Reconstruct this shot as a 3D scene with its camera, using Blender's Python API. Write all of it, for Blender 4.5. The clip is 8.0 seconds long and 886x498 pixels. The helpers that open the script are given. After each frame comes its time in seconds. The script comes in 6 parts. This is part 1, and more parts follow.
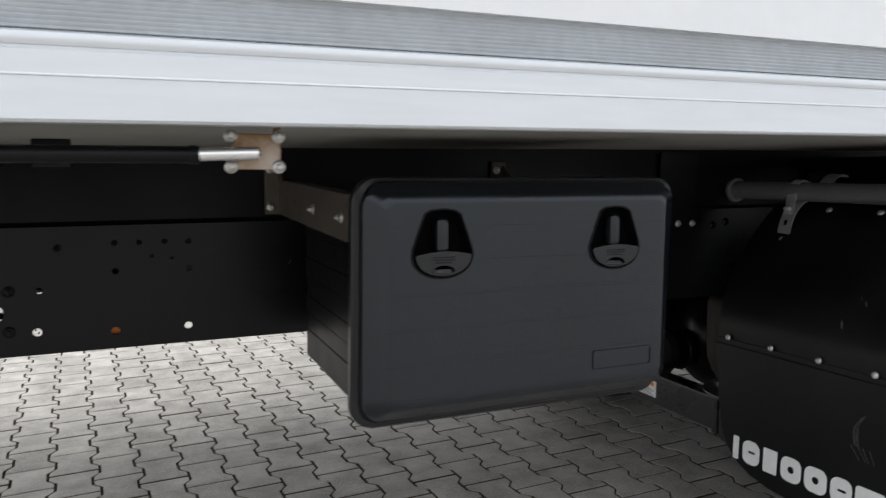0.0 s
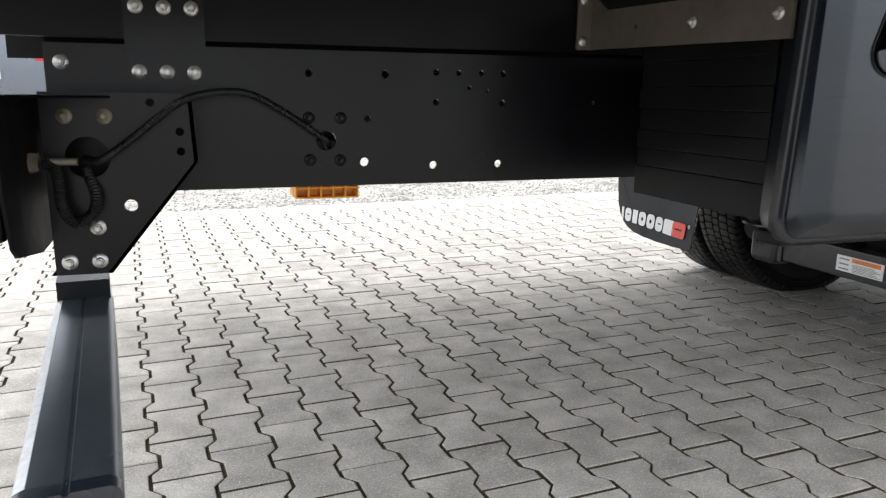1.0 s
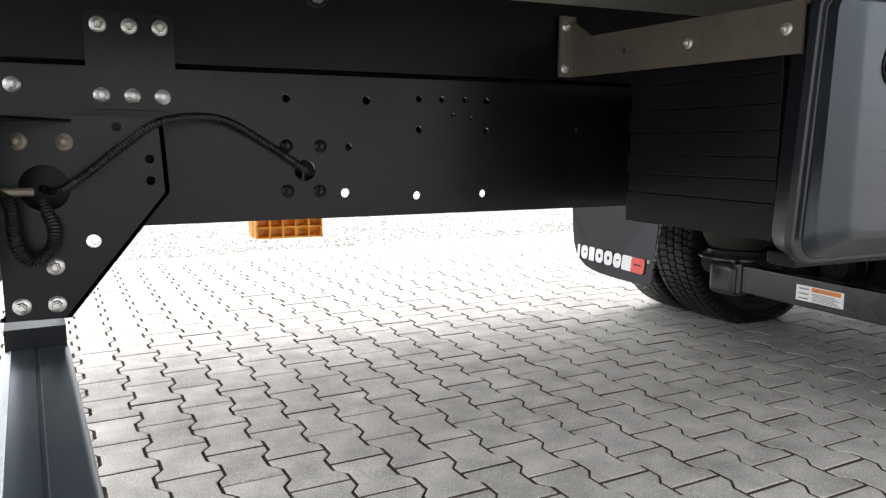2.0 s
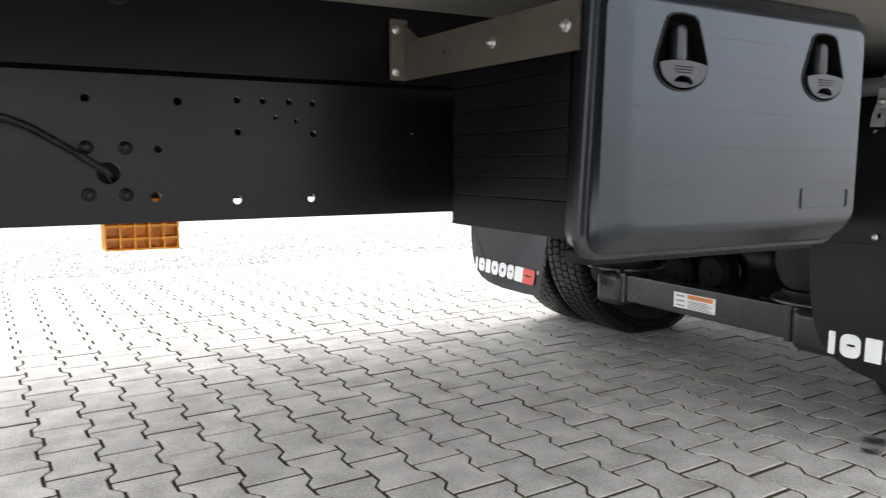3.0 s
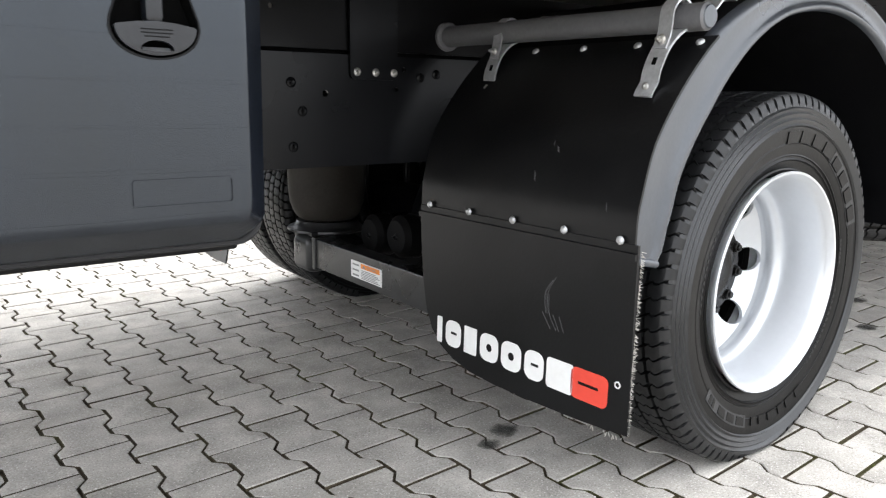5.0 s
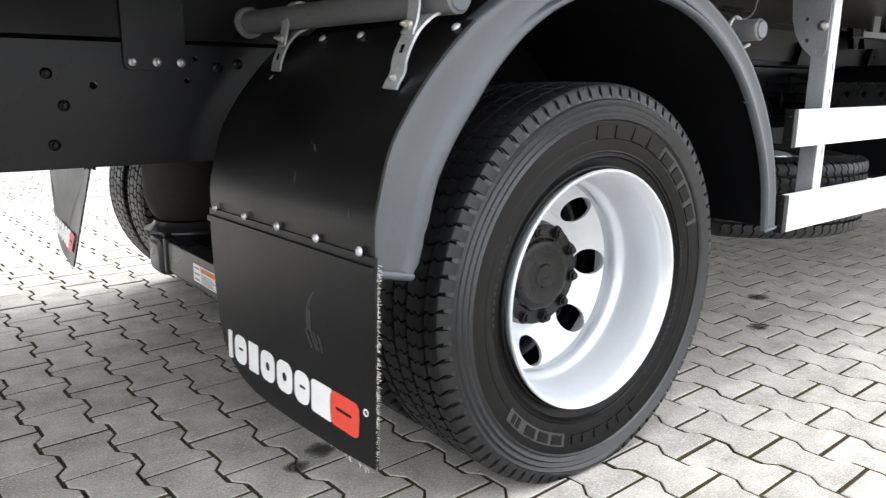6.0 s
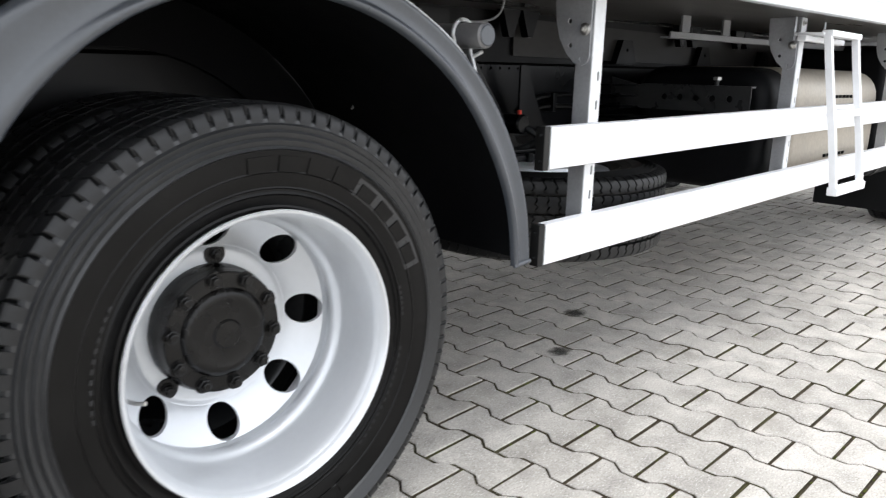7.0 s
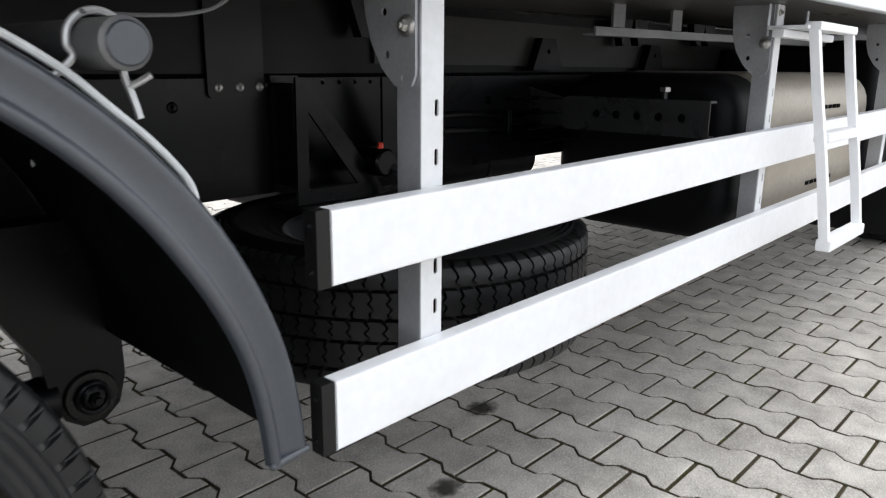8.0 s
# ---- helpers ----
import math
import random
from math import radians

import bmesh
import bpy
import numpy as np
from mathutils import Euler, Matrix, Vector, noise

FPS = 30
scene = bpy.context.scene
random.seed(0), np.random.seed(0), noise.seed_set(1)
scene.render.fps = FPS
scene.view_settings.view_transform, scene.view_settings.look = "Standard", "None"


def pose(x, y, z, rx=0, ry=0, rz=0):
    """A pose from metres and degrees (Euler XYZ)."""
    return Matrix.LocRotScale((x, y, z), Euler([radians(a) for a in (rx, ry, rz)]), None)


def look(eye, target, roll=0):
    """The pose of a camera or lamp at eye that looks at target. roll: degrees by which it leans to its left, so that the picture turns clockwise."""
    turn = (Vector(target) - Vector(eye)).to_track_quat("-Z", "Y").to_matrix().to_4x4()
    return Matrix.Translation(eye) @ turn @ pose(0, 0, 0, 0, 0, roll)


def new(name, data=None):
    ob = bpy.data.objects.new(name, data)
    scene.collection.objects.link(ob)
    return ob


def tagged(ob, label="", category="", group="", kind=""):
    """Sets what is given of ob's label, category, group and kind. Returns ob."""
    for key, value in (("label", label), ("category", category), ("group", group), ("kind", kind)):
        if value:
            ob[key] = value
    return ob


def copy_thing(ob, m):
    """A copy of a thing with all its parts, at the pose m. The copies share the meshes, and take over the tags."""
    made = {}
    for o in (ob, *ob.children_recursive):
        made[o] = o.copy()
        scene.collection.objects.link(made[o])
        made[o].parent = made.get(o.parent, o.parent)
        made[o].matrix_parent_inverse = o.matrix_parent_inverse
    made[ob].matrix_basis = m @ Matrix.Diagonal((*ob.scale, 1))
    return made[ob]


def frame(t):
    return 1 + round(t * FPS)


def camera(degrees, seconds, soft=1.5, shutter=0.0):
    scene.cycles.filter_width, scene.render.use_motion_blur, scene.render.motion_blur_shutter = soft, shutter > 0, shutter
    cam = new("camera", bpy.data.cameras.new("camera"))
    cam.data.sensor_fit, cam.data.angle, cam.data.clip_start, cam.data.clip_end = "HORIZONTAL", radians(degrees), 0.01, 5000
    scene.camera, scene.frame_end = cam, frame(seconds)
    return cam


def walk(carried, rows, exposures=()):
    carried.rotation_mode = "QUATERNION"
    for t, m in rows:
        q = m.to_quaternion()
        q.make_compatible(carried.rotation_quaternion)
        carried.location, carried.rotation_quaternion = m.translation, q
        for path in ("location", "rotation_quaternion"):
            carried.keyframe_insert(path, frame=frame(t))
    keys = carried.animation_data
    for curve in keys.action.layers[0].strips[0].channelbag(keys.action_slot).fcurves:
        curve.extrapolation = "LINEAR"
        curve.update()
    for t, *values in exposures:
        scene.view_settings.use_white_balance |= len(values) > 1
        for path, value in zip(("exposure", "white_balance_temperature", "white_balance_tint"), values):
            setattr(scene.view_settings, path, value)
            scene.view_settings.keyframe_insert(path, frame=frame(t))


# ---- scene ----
cam = camera(63.3, 8.0, soft=1.2, shutter=0.15)
PATH = [
    (0, (0.601, 0.959, 1.047), (1.381, 2.789, 0.841), 0.2),
    (0.3, (0.424, 0.978, 0.993), (1.119, 2.831, 0.73), 0.1),
    (0.5, (0.323, 1.026, 0.948), (0.953, 2.894, 0.612), 0.2),
    (1, (0.089, 1.184, 0.853), (0.724, 3.035, 0.441), 0.9),
    (1.2, (0.043, 1.232, 0.81), (0.721, 3.066, 0.39), 1.2),
    (2.3, (0.021, 1.294, 0.811), (0.853, 3.097, 0.57), -0.1),
    (2.5, (0.057, 1.284, 0.804), (0.903, 3.081, 0.567), -0.2),
    (3, (0.24, 1.217, 0.78), (1.191, 2.962, 0.553), 0.2),
    (3.5, (0.522, 1.139, 0.785), (1.671, 2.76, 0.557), 0.5),
    (4, (0.756, 1.076, 0.802), (1.964, 2.644, 0.516), 0.5),
    (5.3, (1.219, 1.067, 0.849), (2.39, 2.635, 0.433), 0.7),
    (5.5, (1.314, 1.043, 0.848), (2.495, 2.603, 0.436), 0.2),
    (6, (1.526, 0.933, 0.857), (2.732, 2.469, 0.424), 0.6),
    (6.5, (1.736, 0.871, 0.867), (3.023, 2.333, 0.412), 1.3),
    (7, (2.101, 0.864, 0.93), (3.474, 2.238, 0.453), 1.4),
    (7.5, (2.534, 0.951, 0.969), (3.937, 2.29, 0.484), 1.3),
    (8, (2.91, 1.178, 0.984), (4.326, 2.504, 0.497), 0.6),
]
walk(cam, [(t, look(eye, target, roll)) for t, eye, target, roll in PATH],
     exposures=[(0.0, 0.2), (0.3, 0.15), (0.5, 0.25), (1.0, 1.0), (2.5, 1.45), (3.0, 1.5), (4.0, 1.53), (5.5, 1.6), (6.5, 1.3), (7.0, 1.1), (7.5, 0.85), (8.0, 0.7)])

from mathutils.geometry import delaunay_2d_cdt

# ---- world and sun ----
SUN_ELEV, SUN_ROT = radians(84), radians(15)
world = bpy.data.worlds.new("overcast_sky")
scene.world = world
world.use_nodes = True
wn, wl = world.node_tree.nodes, world.node_tree.links
bg = wn["Background"]
sky = wn.new("ShaderNodeTexSky")
sky.sky_type = "NISHITA"
sky.sun_disc = False
sky.sun_elevation, sky.sun_rotation = SUN_ELEV, SUN_ROT
sky.air_density, sky.dust_density, sky.ozone_density = 1.0, 4.0, 1.0
grey = wn.new("ShaderNodeHueSaturation")
grey.inputs["Saturation"].default_value = 0.22
flat = wn.new("ShaderNodeMix")
flat.data_type = "RGBA"
flat.inputs["Factor"].default_value = 0.6
flat.inputs["B"].default_value = (10.75, 11.15, 11.85, 1)
wl.new(sky.outputs["Color"], grey.inputs["Color"])
wl.new(grey.outputs["Color"], flat.inputs["A"])
# overcast: the sky is brightest overhead and dims towards the horizon
coord = wn.new("ShaderNodeTexCoord")
axis = wn.new("ShaderNodeSeparateXYZ")
fall = wn.new("ShaderNodeMapRange")
fall.inputs["From Min"].default_value, fall.inputs["From Max"].default_value = 0.0, 0.9
fall.inputs["To Min"].default_value, fall.inputs["To Max"].default_value = 0.84, 1.06
dim = wn.new("ShaderNodeVectorMath")
dim.operation = "SCALE"
wl.new(coord.outputs["Generated"], axis.inputs[0])
wl.new(axis.outputs["Z"], fall.inputs["Value"])
wl.new(flat.outputs["Result"], dim.inputs[0])
wl.new(fall.outputs["Result"], dim.inputs["Scale"])
wl.new(dim.outputs["Vector"], bg.inputs["Color"])
bg.inputs["Strength"].default_value = 0.14
sun_data = bpy.data.lights.new("sun", "SUN")
sun_data.energy, sun_data.angle, sun_data.color = 1.0, radians(60), (1.0, 0.98, 0.95)
sun_ob = new("sun", sun_data)
sun_ob.matrix_world = look((0.27, 1.0, 10), (0, 0, 0))


# ---- materials ----
def mat(name, color, rough=0.5, metal=0.0, var=0.15, scale=6.0, fine=60.0, bump=0.1, spec=0.5, dirt=None, dirt_amount=0.0, stretch=(1, 1, 1), rand=0.0):
    """Principled surface with broad and fine variation, dirt patches and fine relief, in object space."""
    m = bpy.data.materials.new(name)
    m.use_nodes = True
    n, l = m.node_tree.nodes, m.node_tree.links
    b = n["Principled BSDF"]
    b.inputs["Metallic"].default_value = metal
    b.inputs["Specular IOR Level"].default_value = spec
    geo = n.new("ShaderNodeNewGeometry")
    mp = n.new("ShaderNodeMapping")
    mp.inputs["Scale"].default_value = stretch
    l.new(geo.outputs["Position"], mp.inputs["Vector"])
    n1 = n.new("ShaderNodeTexNoise")
    n1.inputs["Scale"].default_value, n1.inputs["Detail"].default_value = scale, 4
    n2 = n.new("ShaderNodeTexNoise")
    n2.inputs["Scale"].default_value, n2.inputs["Detail"].default_value = fine, 3
    l.new(mp.outputs["Vector"], n1.inputs["Vector"])
    l.new(mp.outputs["Vector"], n2.inputs["Vector"])
    add = n.new("ShaderNodeMath")
    add.operation = "ADD"
    l.new(n1.outputs["Fac"], add.inputs[0])
    l.new(n2.outputs["Fac"], add.inputs[1])
    r = n.new("ShaderNodeMapRange")
    r.inputs["From Min"].default_value, r.inputs["From Max"].default_value = 0.6, 1.4
    r.inputs["To Min"].default_value, r.inputs["To Max"].default_value = 1 - var, 1 + var
    l.new(add.outputs[0], r.inputs["Value"])
    mul = n.new("ShaderNodeMix")
    mul.data_type, mul.blend_type = "RGBA", "MULTIPLY"
    mul.inputs["Factor"].default_value = 1
    mul.inputs["A"].default_value = (*color, 1)
    comb = n.new("ShaderNodeCombineColor")
    value = r.outputs["Result"]
    if rand:
        info = n.new("ShaderNodeObjectInfo")
        rr = n.new("ShaderNodeMapRange")
        rr.inputs["To Min"].default_value, rr.inputs["To Max"].default_value = 1 - rand, 1 + rand
        l.new(info.outputs["Random"], rr.inputs["Value"])
        isl = n.new("ShaderNodeMapRange")
        isl.inputs["To Min"].default_value, isl.inputs["To Max"].default_value = 1 - rand, 1 + rand
        l.new(geo.outputs["Random Per Island"], isl.inputs["Value"])
        k = n.new("ShaderNodeMath")
        k.operation = "MULTIPLY"
        l.new(rr.outputs["Result"], k.inputs[0])
        l.new(isl.outputs["Result"], k.inputs[1])
        k2 = n.new("ShaderNodeMath")
        k2.operation = "MULTIPLY"
        l.new(k.outputs[0], k2.inputs[0])
        l.new(value, k2.inputs[1])
        value = k2.outputs[0]
    for ch in ("Red", "Green", "Blue"):
        l.new(value, comb.inputs[ch])
    l.new(comb.outputs["Color"], mul.inputs["B"])
    out = mul.outputs["Result"]
    if dirt:
        n3 = n.new("ShaderNodeTexNoise")
        n3.inputs["Scale"].default_value, n3.inputs["Detail"].default_value = scale * 0.45, 7
        l.new(geo.outputs["Position"], n3.inputs["Vector"])
        dr = n.new("ShaderNodeMapRange")
        dr.inputs["From Min"].default_value, dr.inputs["From Max"].default_value = 0.5, 0.75
        dr.inputs["To Max"].default_value = dirt_amount
        l.new(n3.outputs["Fac"], dr.inputs["Value"])
        dm = n.new("ShaderNodeMix")
        dm.data_type = "RGBA"
        dm.inputs["B"].default_value = (*dirt, 1)
        l.new(dr.outputs["Result"], dm.inputs["Factor"])
        l.new(out, dm.inputs["A"])
        out = dm.outputs["Result"]
    l.new(out, b.inputs["Base Color"])
    rg = n.new("ShaderNodeMapRange")
    rg.inputs["From Min"].default_value, rg.inputs["From Max"].default_value = 0.3, 0.7
    rg.inputs["To Min"].default_value, rg.inputs["To Max"].default_value = max(0.03, rough * 0.82), min(1, rough * 1.18)
    l.new(n1.outputs["Fac"], rg.inputs["Value"])
    l.new(rg.outputs["Result"], b.inputs["Roughness"])
    if bump:
        bp = n.new("ShaderNodeBump")
        bp.inputs["Strength"].default_value, bp.inputs["Distance"].default_value = bump, 0.002
        l.new(n2.outputs["Fac"], bp.inputs["Height"])
        l.new(bp.outputs["Normal"], b.inputs["Normal"])
    return m


M_PAVER = mat("concrete_paver", (0.415, 0.393, 0.36), 0.9, var=0.42, scale=9, fine=210, bump=0.75, spec=0.1, dirt=(0.2, 0.185, 0.16), dirt_amount=0.45, rand=0.09)


def flecks(m):
    """Pale and dark grains of aggregate in worn concrete."""
    n, l = m.node_tree.nodes, m.node_tree.links
    b = n["Principled BSDF"]
    geo = n.new("ShaderNodeNewGeometry")
    out = b.inputs["Base Color"].links[0].from_socket
    for scale, rare, color, most in ((190, .8, (.72, .7, .66, 1), .75), (240, .86, (.09, .085, .075, 1), .6)):
        cells = n.new("ShaderNodeTexVoronoi")
        cells.inputs["Scale"].default_value = scale
        l.new(geo.outputs["Position"], cells.inputs["Vector"])
        sep = n.new("ShaderNodeSeparateColor")
        l.new(cells.outputs["Color"], sep.inputs["Color"])
        pick = n.new("ShaderNodeMath")
        pick.operation = "GREATER_THAN"
        pick.inputs[1].default_value = rare
        l.new(sep.outputs["Red"], pick.inputs[0])
        spot = n.new("ShaderNodeMapRange")
        spot.inputs["From Min"].default_value, spot.inputs["From Max"].default_value = .2, .42
        spot.inputs["To Min"].default_value, spot.inputs["To Max"].default_value = most, 0
        l.new(cells.outputs["Distance"], spot.inputs["Value"])
        both = n.new("ShaderNodeMath")
        both.operation = "MULTIPLY"
        l.new(pick.outputs[0], both.inputs[0])
        l.new(spot.outputs["Result"], both.inputs[1])
        mix = n.new("ShaderNodeMix")
        mix.data_type = "RGBA"
        mix.inputs["B"].default_value = color
        l.new(both.outputs[0], mix.inputs["Factor"])
        l.new(out, mix.inputs["A"])
        out = mix.outputs["Result"]
    l.new(out, b.inputs["Base Color"])


flecks(M_PAVER)
M_SAND = mat("joint_sand", (0.066, 0.054, 0.037), 0.95, var=0.45, scale=7, fine=120, bump=0.5, spec=0.1, dirt=(0.068, 0.072, 0.024), dirt_amount=0.85)
M_GRAVEL = mat("gravel_ground", (0.33, 0.318, 0.295), 0.95, var=0.7, scale=3, fine=28, bump=1.0, spec=0.1)
M_PEBBLE = mat("gravel_stones", (0.31, 0.296, 0.275), 0.9, var=0.3, scale=8, fine=80, bump=0.3, spec=0.2, rand=0.35)
M_KERB = mat("kerb_concrete", (0.6, 0.58, 0.55), 0.9, var=0.15, scale=4, fine=200, bump=0.4, spec=0.2, rand=0.06)

M_THREAD = mat("frayed_cord", (0.42, 0.4, 0.37), 0.8, var=0.4, scale=60, bump=0)
M_FRAME = mat("chassis_black_paint", (0.0022, 0.0025, 0.0034), 0.3, var=0.3, scale=5, fine=90, bump=0.06, dirt=(0.008, 0.008, 0.0085), dirt_amount=0.4, spec=0.2)
M_FRAME2 = mat("subframe_black_paint", (0.0022, 0.0022, 0.0026), 0.36, var=0.3, scale=5, fine=90, bump=0.06, dirt=(0.007, 0.007, 0.007), dirt_amount=0.35, spec=0.13)
M_BLACK = mat("black_rubber_sheet", (0.0028, 0.0029, 0.0034), 0.36, var=0.3, scale=5, fine=140, bump=0.12, dirt=(0.019, 0.019, 0.0192), dirt_amount=0.55, spec=0.27)
M_SHELL = mat("black_wing_plastic", (0.0035, 0.0037, 0.0045), 0.55, var=0.25, scale=6, fine=100, bump=0.08, dirt=(0.0095, 0.0095, 0.0102), dirt_amount=0.4, spec=0.1)
M_LIP = mat("grey_wing_plastic", (0.036, 0.042, 0.052), 0.33, var=0.16, scale=7, fine=120, bump=0.12, dirt=(0.07, 0.074, 0.08), dirt_amount=0.4, spec=0.78)
M_BOX = mat("toolbox_plastic", (0.0045, 0.0066, 0.0122), 0.27, var=0.42, scale=6, fine=130, bump=0.14, dirt=(0.0165, 0.0215, 0.032), dirt_amount=0.45, stretch=(1, 1, .35), spec=0.74)
M_LID = mat("toolbox_lid_plastic", (0.0032, 0.0046, 0.008), 0.23, var=0.42, scale=6, fine=130, bump=0.1, dirt=(0.0105, 0.0135, 0.0195), dirt_amount=0.35, stretch=(1, 1, .35), spec=0.66)


def bands(m, z0, pitch):
    """Moulded relief: shallow lapped bands, slightly uneven, under the fine grain."""
    n, l = m.node_tree.nodes, m.node_tree.links
    b = n["Principled BSDF"]
    fine = b.inputs["Normal"].links[0].from_node
    geo, sep, wave, add, frac = n.new("ShaderNodeNewGeometry"), n.new("ShaderNodeSeparateXYZ"), n.new("ShaderNodeTexNoise"), n.new("ShaderNodeMath"), n.new("ShaderNodeMath")
    wave.inputs["Scale"].default_value = 4
    wave.inputs["Detail"].default_value = 1
    l.new(geo.outputs["Position"], sep.inputs[0])
    l.new(geo.outputs["Position"], wave.inputs["Vector"])
    scale = n.new("ShaderNodeMath")
    scale.operation = "MULTIPLY_ADD"
    scale.inputs[1].default_value, scale.inputs[2].default_value = 1 / pitch, -z0 / pitch
    l.new(sep.outputs["Z"], scale.inputs[0])
    add.operation = "MULTIPLY_ADD"
    add.inputs[1].default_value = .12
    l.new(wave.outputs["Fac"], add.inputs[0])
    l.new(scale.outputs[0], add.inputs[2])
    frac.operation = "FRACT"
    l.new(add.outputs[0], frac.inputs[0])
    both = n.new("ShaderNodeMath")
    both.operation = "MULTIPLY_ADD"
    both.inputs[1].default_value = 1.6
    l.new(wave.outputs["Fac"], both.inputs[0])
    l.new(frac.outputs[0], both.inputs[2])
    bp = n.new("ShaderNodeBump")
    bp.inputs["Strength"].default_value, bp.inputs["Distance"].default_value = 1, .0016
    l.new(both.outputs[0], bp.inputs["Height"])
    l.new(bp.outputs["Normal"], fine.inputs["Normal"])


bands(M_LID, .864, .053)
M_LID.node_tree.nodes["Principled BSDF"].inputs["Specular Tint"].default_value = (0.84, 0.92, 1.0, 1)
M_BOXRIM = mat("toolbox_rim_plastic", (0.0045, 0.0055, 0.008), 0.34, var=0.25, scale=6, fine=130, bump=0.12, dirt=(0.017, 0.0195, 0.024), dirt_amount=0.5, spec=0.5)
M_BOXDARK = mat("toolbox_body_plastic", (0.0035, 0.0037, 0.0043), 0.42, var=0.2, scale=5, fine=100, bump=0.12, dirt=(0.0095, 0.0095, 0.0095), dirt_amount=0.4, spec=0.15)
M_MATT = mat("matt_coating_and_shade", (0.0028, 0.0028, 0.0031), 0.6, var=0.3, scale=8, fine=90, bump=0.1, dirt=(0.008, 0.0078, 0.0075), dirt_amount=0.4, spec=0.1)
M_OLDZINC = mat("tarnished_fastener", (0.17, 0.15, 0.115), 0.5, metal=0.5, var=0.35, scale=70, fine=300, bump=0.1, dirt=(0.08, 0.065, 0.045), dirt_amount=0.5)
M_SCUFF = mat("pale_rubber_scuff", (0.075, 0.076, 0.078), 0.6, var=0.5, scale=60, fine=300, bump=0.1, spec=0.2)
# near-black that paints in the shade inside gaps, cups and slots
M_VOID = mat("recess_shade_black", (0.003, 0.003, 0.003), 0.85, var=0.2, bump=0, spec=0.04)
M_BRKT = mat("dusty_steel_bracket", (0.068, 0.057, 0.046), 0.6, metal=0.2, var=0.3, scale=9, fine=60, bump=0.2, dirt=(0.12, 0.1, 0.082), dirt_amount=0.5)
M_ZINC = mat("zinc_fastener", (0.48, 0.475, 0.46), 0.38, metal=0.9, var=0.2, scale=60, fine=300, bump=0.05, dirt=(0.3, 0.25, 0.18), dirt_amount=0.4)
M_CHROME = mat("polished_rod", (0.8, 0.8, 0.8), 0.12, metal=1.0, var=0.05, bump=0)
M_GALV = mat("galvanised_strap", (0.54, 0.55, 0.56), 0.4, metal=0.6, var=0.22, scale=18, fine=120, bump=0.1, dirt=(0.3, 0.29, 0.27), dirt_amount=0.35)
M_TUBE = mat("grey_painted_tube", (0.14, 0.141, 0.146), 0.42, metal=0.15, var=0.15, scale=10, fine=120, bump=0.08, dirt=(0.32, 0.31, 0.29), dirt_amount=0.3)
M_RUST = mat("rusty_bracket", (0.24, 0.14, 0.07), 0.6, metal=0.4, var=0.4, scale=40, fine=150, bump=0.2, dirt=(0.5, 0.45, 0.4), dirt_amount=0.7)
M_ALU = mat("anodised_skirt", (0.7, 0.725, 0.755), 0.36, metal=0.35, var=0.06, scale=3, fine=60, bump=0.02, stretch=(0.1, 1, 1))
M_WHITE = mat("white_body_panel", (0.8, 0.81, 0.82), 0.35, var=0.03, scale=2, fine=30, bump=0.02)
M_RIB = mat("grey_ribbed_strip", (0.42, 0.45, 0.485), 0.5, var=0.12, scale=8, fine=60, bump=0.05, dirt=(0.38, 0.39, 0.4), dirt_amount=0.3)
M_UNDER = mat("body_underside_board", (0.26, 0.25, 0.228), 0.6, var=0.1, scale=3, fine=50, bump=0.06, dirt=(0.2, 0.19, 0.17), dirt_amount=0.4)
M_UNDERDARK = mat("darker_underside", (0.06, 0.058, 0.054), 0.3, var=0.35, scale=3, fine=50, bump=0.06, dirt=(0.1, 0.094, 0.084), dirt_amount=0.4, stretch=(.25, 1, 1), spec=0.4)
M_GUARD = mat("white_guard_profile", (0.82, 0.83, 0.85), 0.38, metal=0.1, var=0.05, scale=5, fine=50, bump=0.03, dirt=(0.62, 0.63, 0.64), dirt_amount=0.4)
M_POST = mat("guard_post_coating", (0.7, 0.715, 0.73), 0.45, metal=0.15, var=0.07, scale=8, fine=60, bump=0.05, dirt=(0.5, 0.5, 0.5), dirt_amount=0.35)
M_PLATE = mat("galvanised_plate", (0.42, 0.43, 0.45), 0.45, metal=0.55, var=0.12, scale=16, fine=120, bump=0.06)
M_TYRE = mat("tyre_rubber", (0.0032, 0.0031, 0.0031), 0.36, var=0.35, scale=9, fine=140, bump=0.16, dirt=(0.0115, 0.011, 0.0104), dirt_amount=0.5, spec=0.17)
M_TREAD = mat("tread_rubber", (0.0085, 0.0088, 0.0095), 0.45, var=0.3, scale=12, fine=110, bump=0.22, dirt=(0.02, 0.02, 0.0205), dirt_amount=0.5, spec=0.36)
M_BAND = mat("dusty_shoulder_rubber", (0.016, 0.0168, 0.018), 0.36, var=0.25, scale=11, fine=120, bump=0.15, dirt=(0.03, 0.03, 0.031), dirt_amount=0.5, spec=0.55)
M_DUSTY = mat("dusty_rubber", (0.026, 0.0235, 0.021), 0.7, var=0.3, scale=8, fine=90, bump=0.15, dirt=(0.05, 0.045, 0.039), dirt_amount=0.5, spec=0.2)
M_MARK = mat("raised_grey_marking", (0.024, 0.024, 0.0245), 0.55, var=0.35, scale=60, fine=160, bump=0.1)
M_RIM = mat("silver_rim_paint", (0.64, 0.66, 0.685), 0.36, metal=0.46, var=0.03, scale=3, fine=60, bump=0.03, dirt=(0.58, 0.56, 0.52), dirt_amount=0.18)
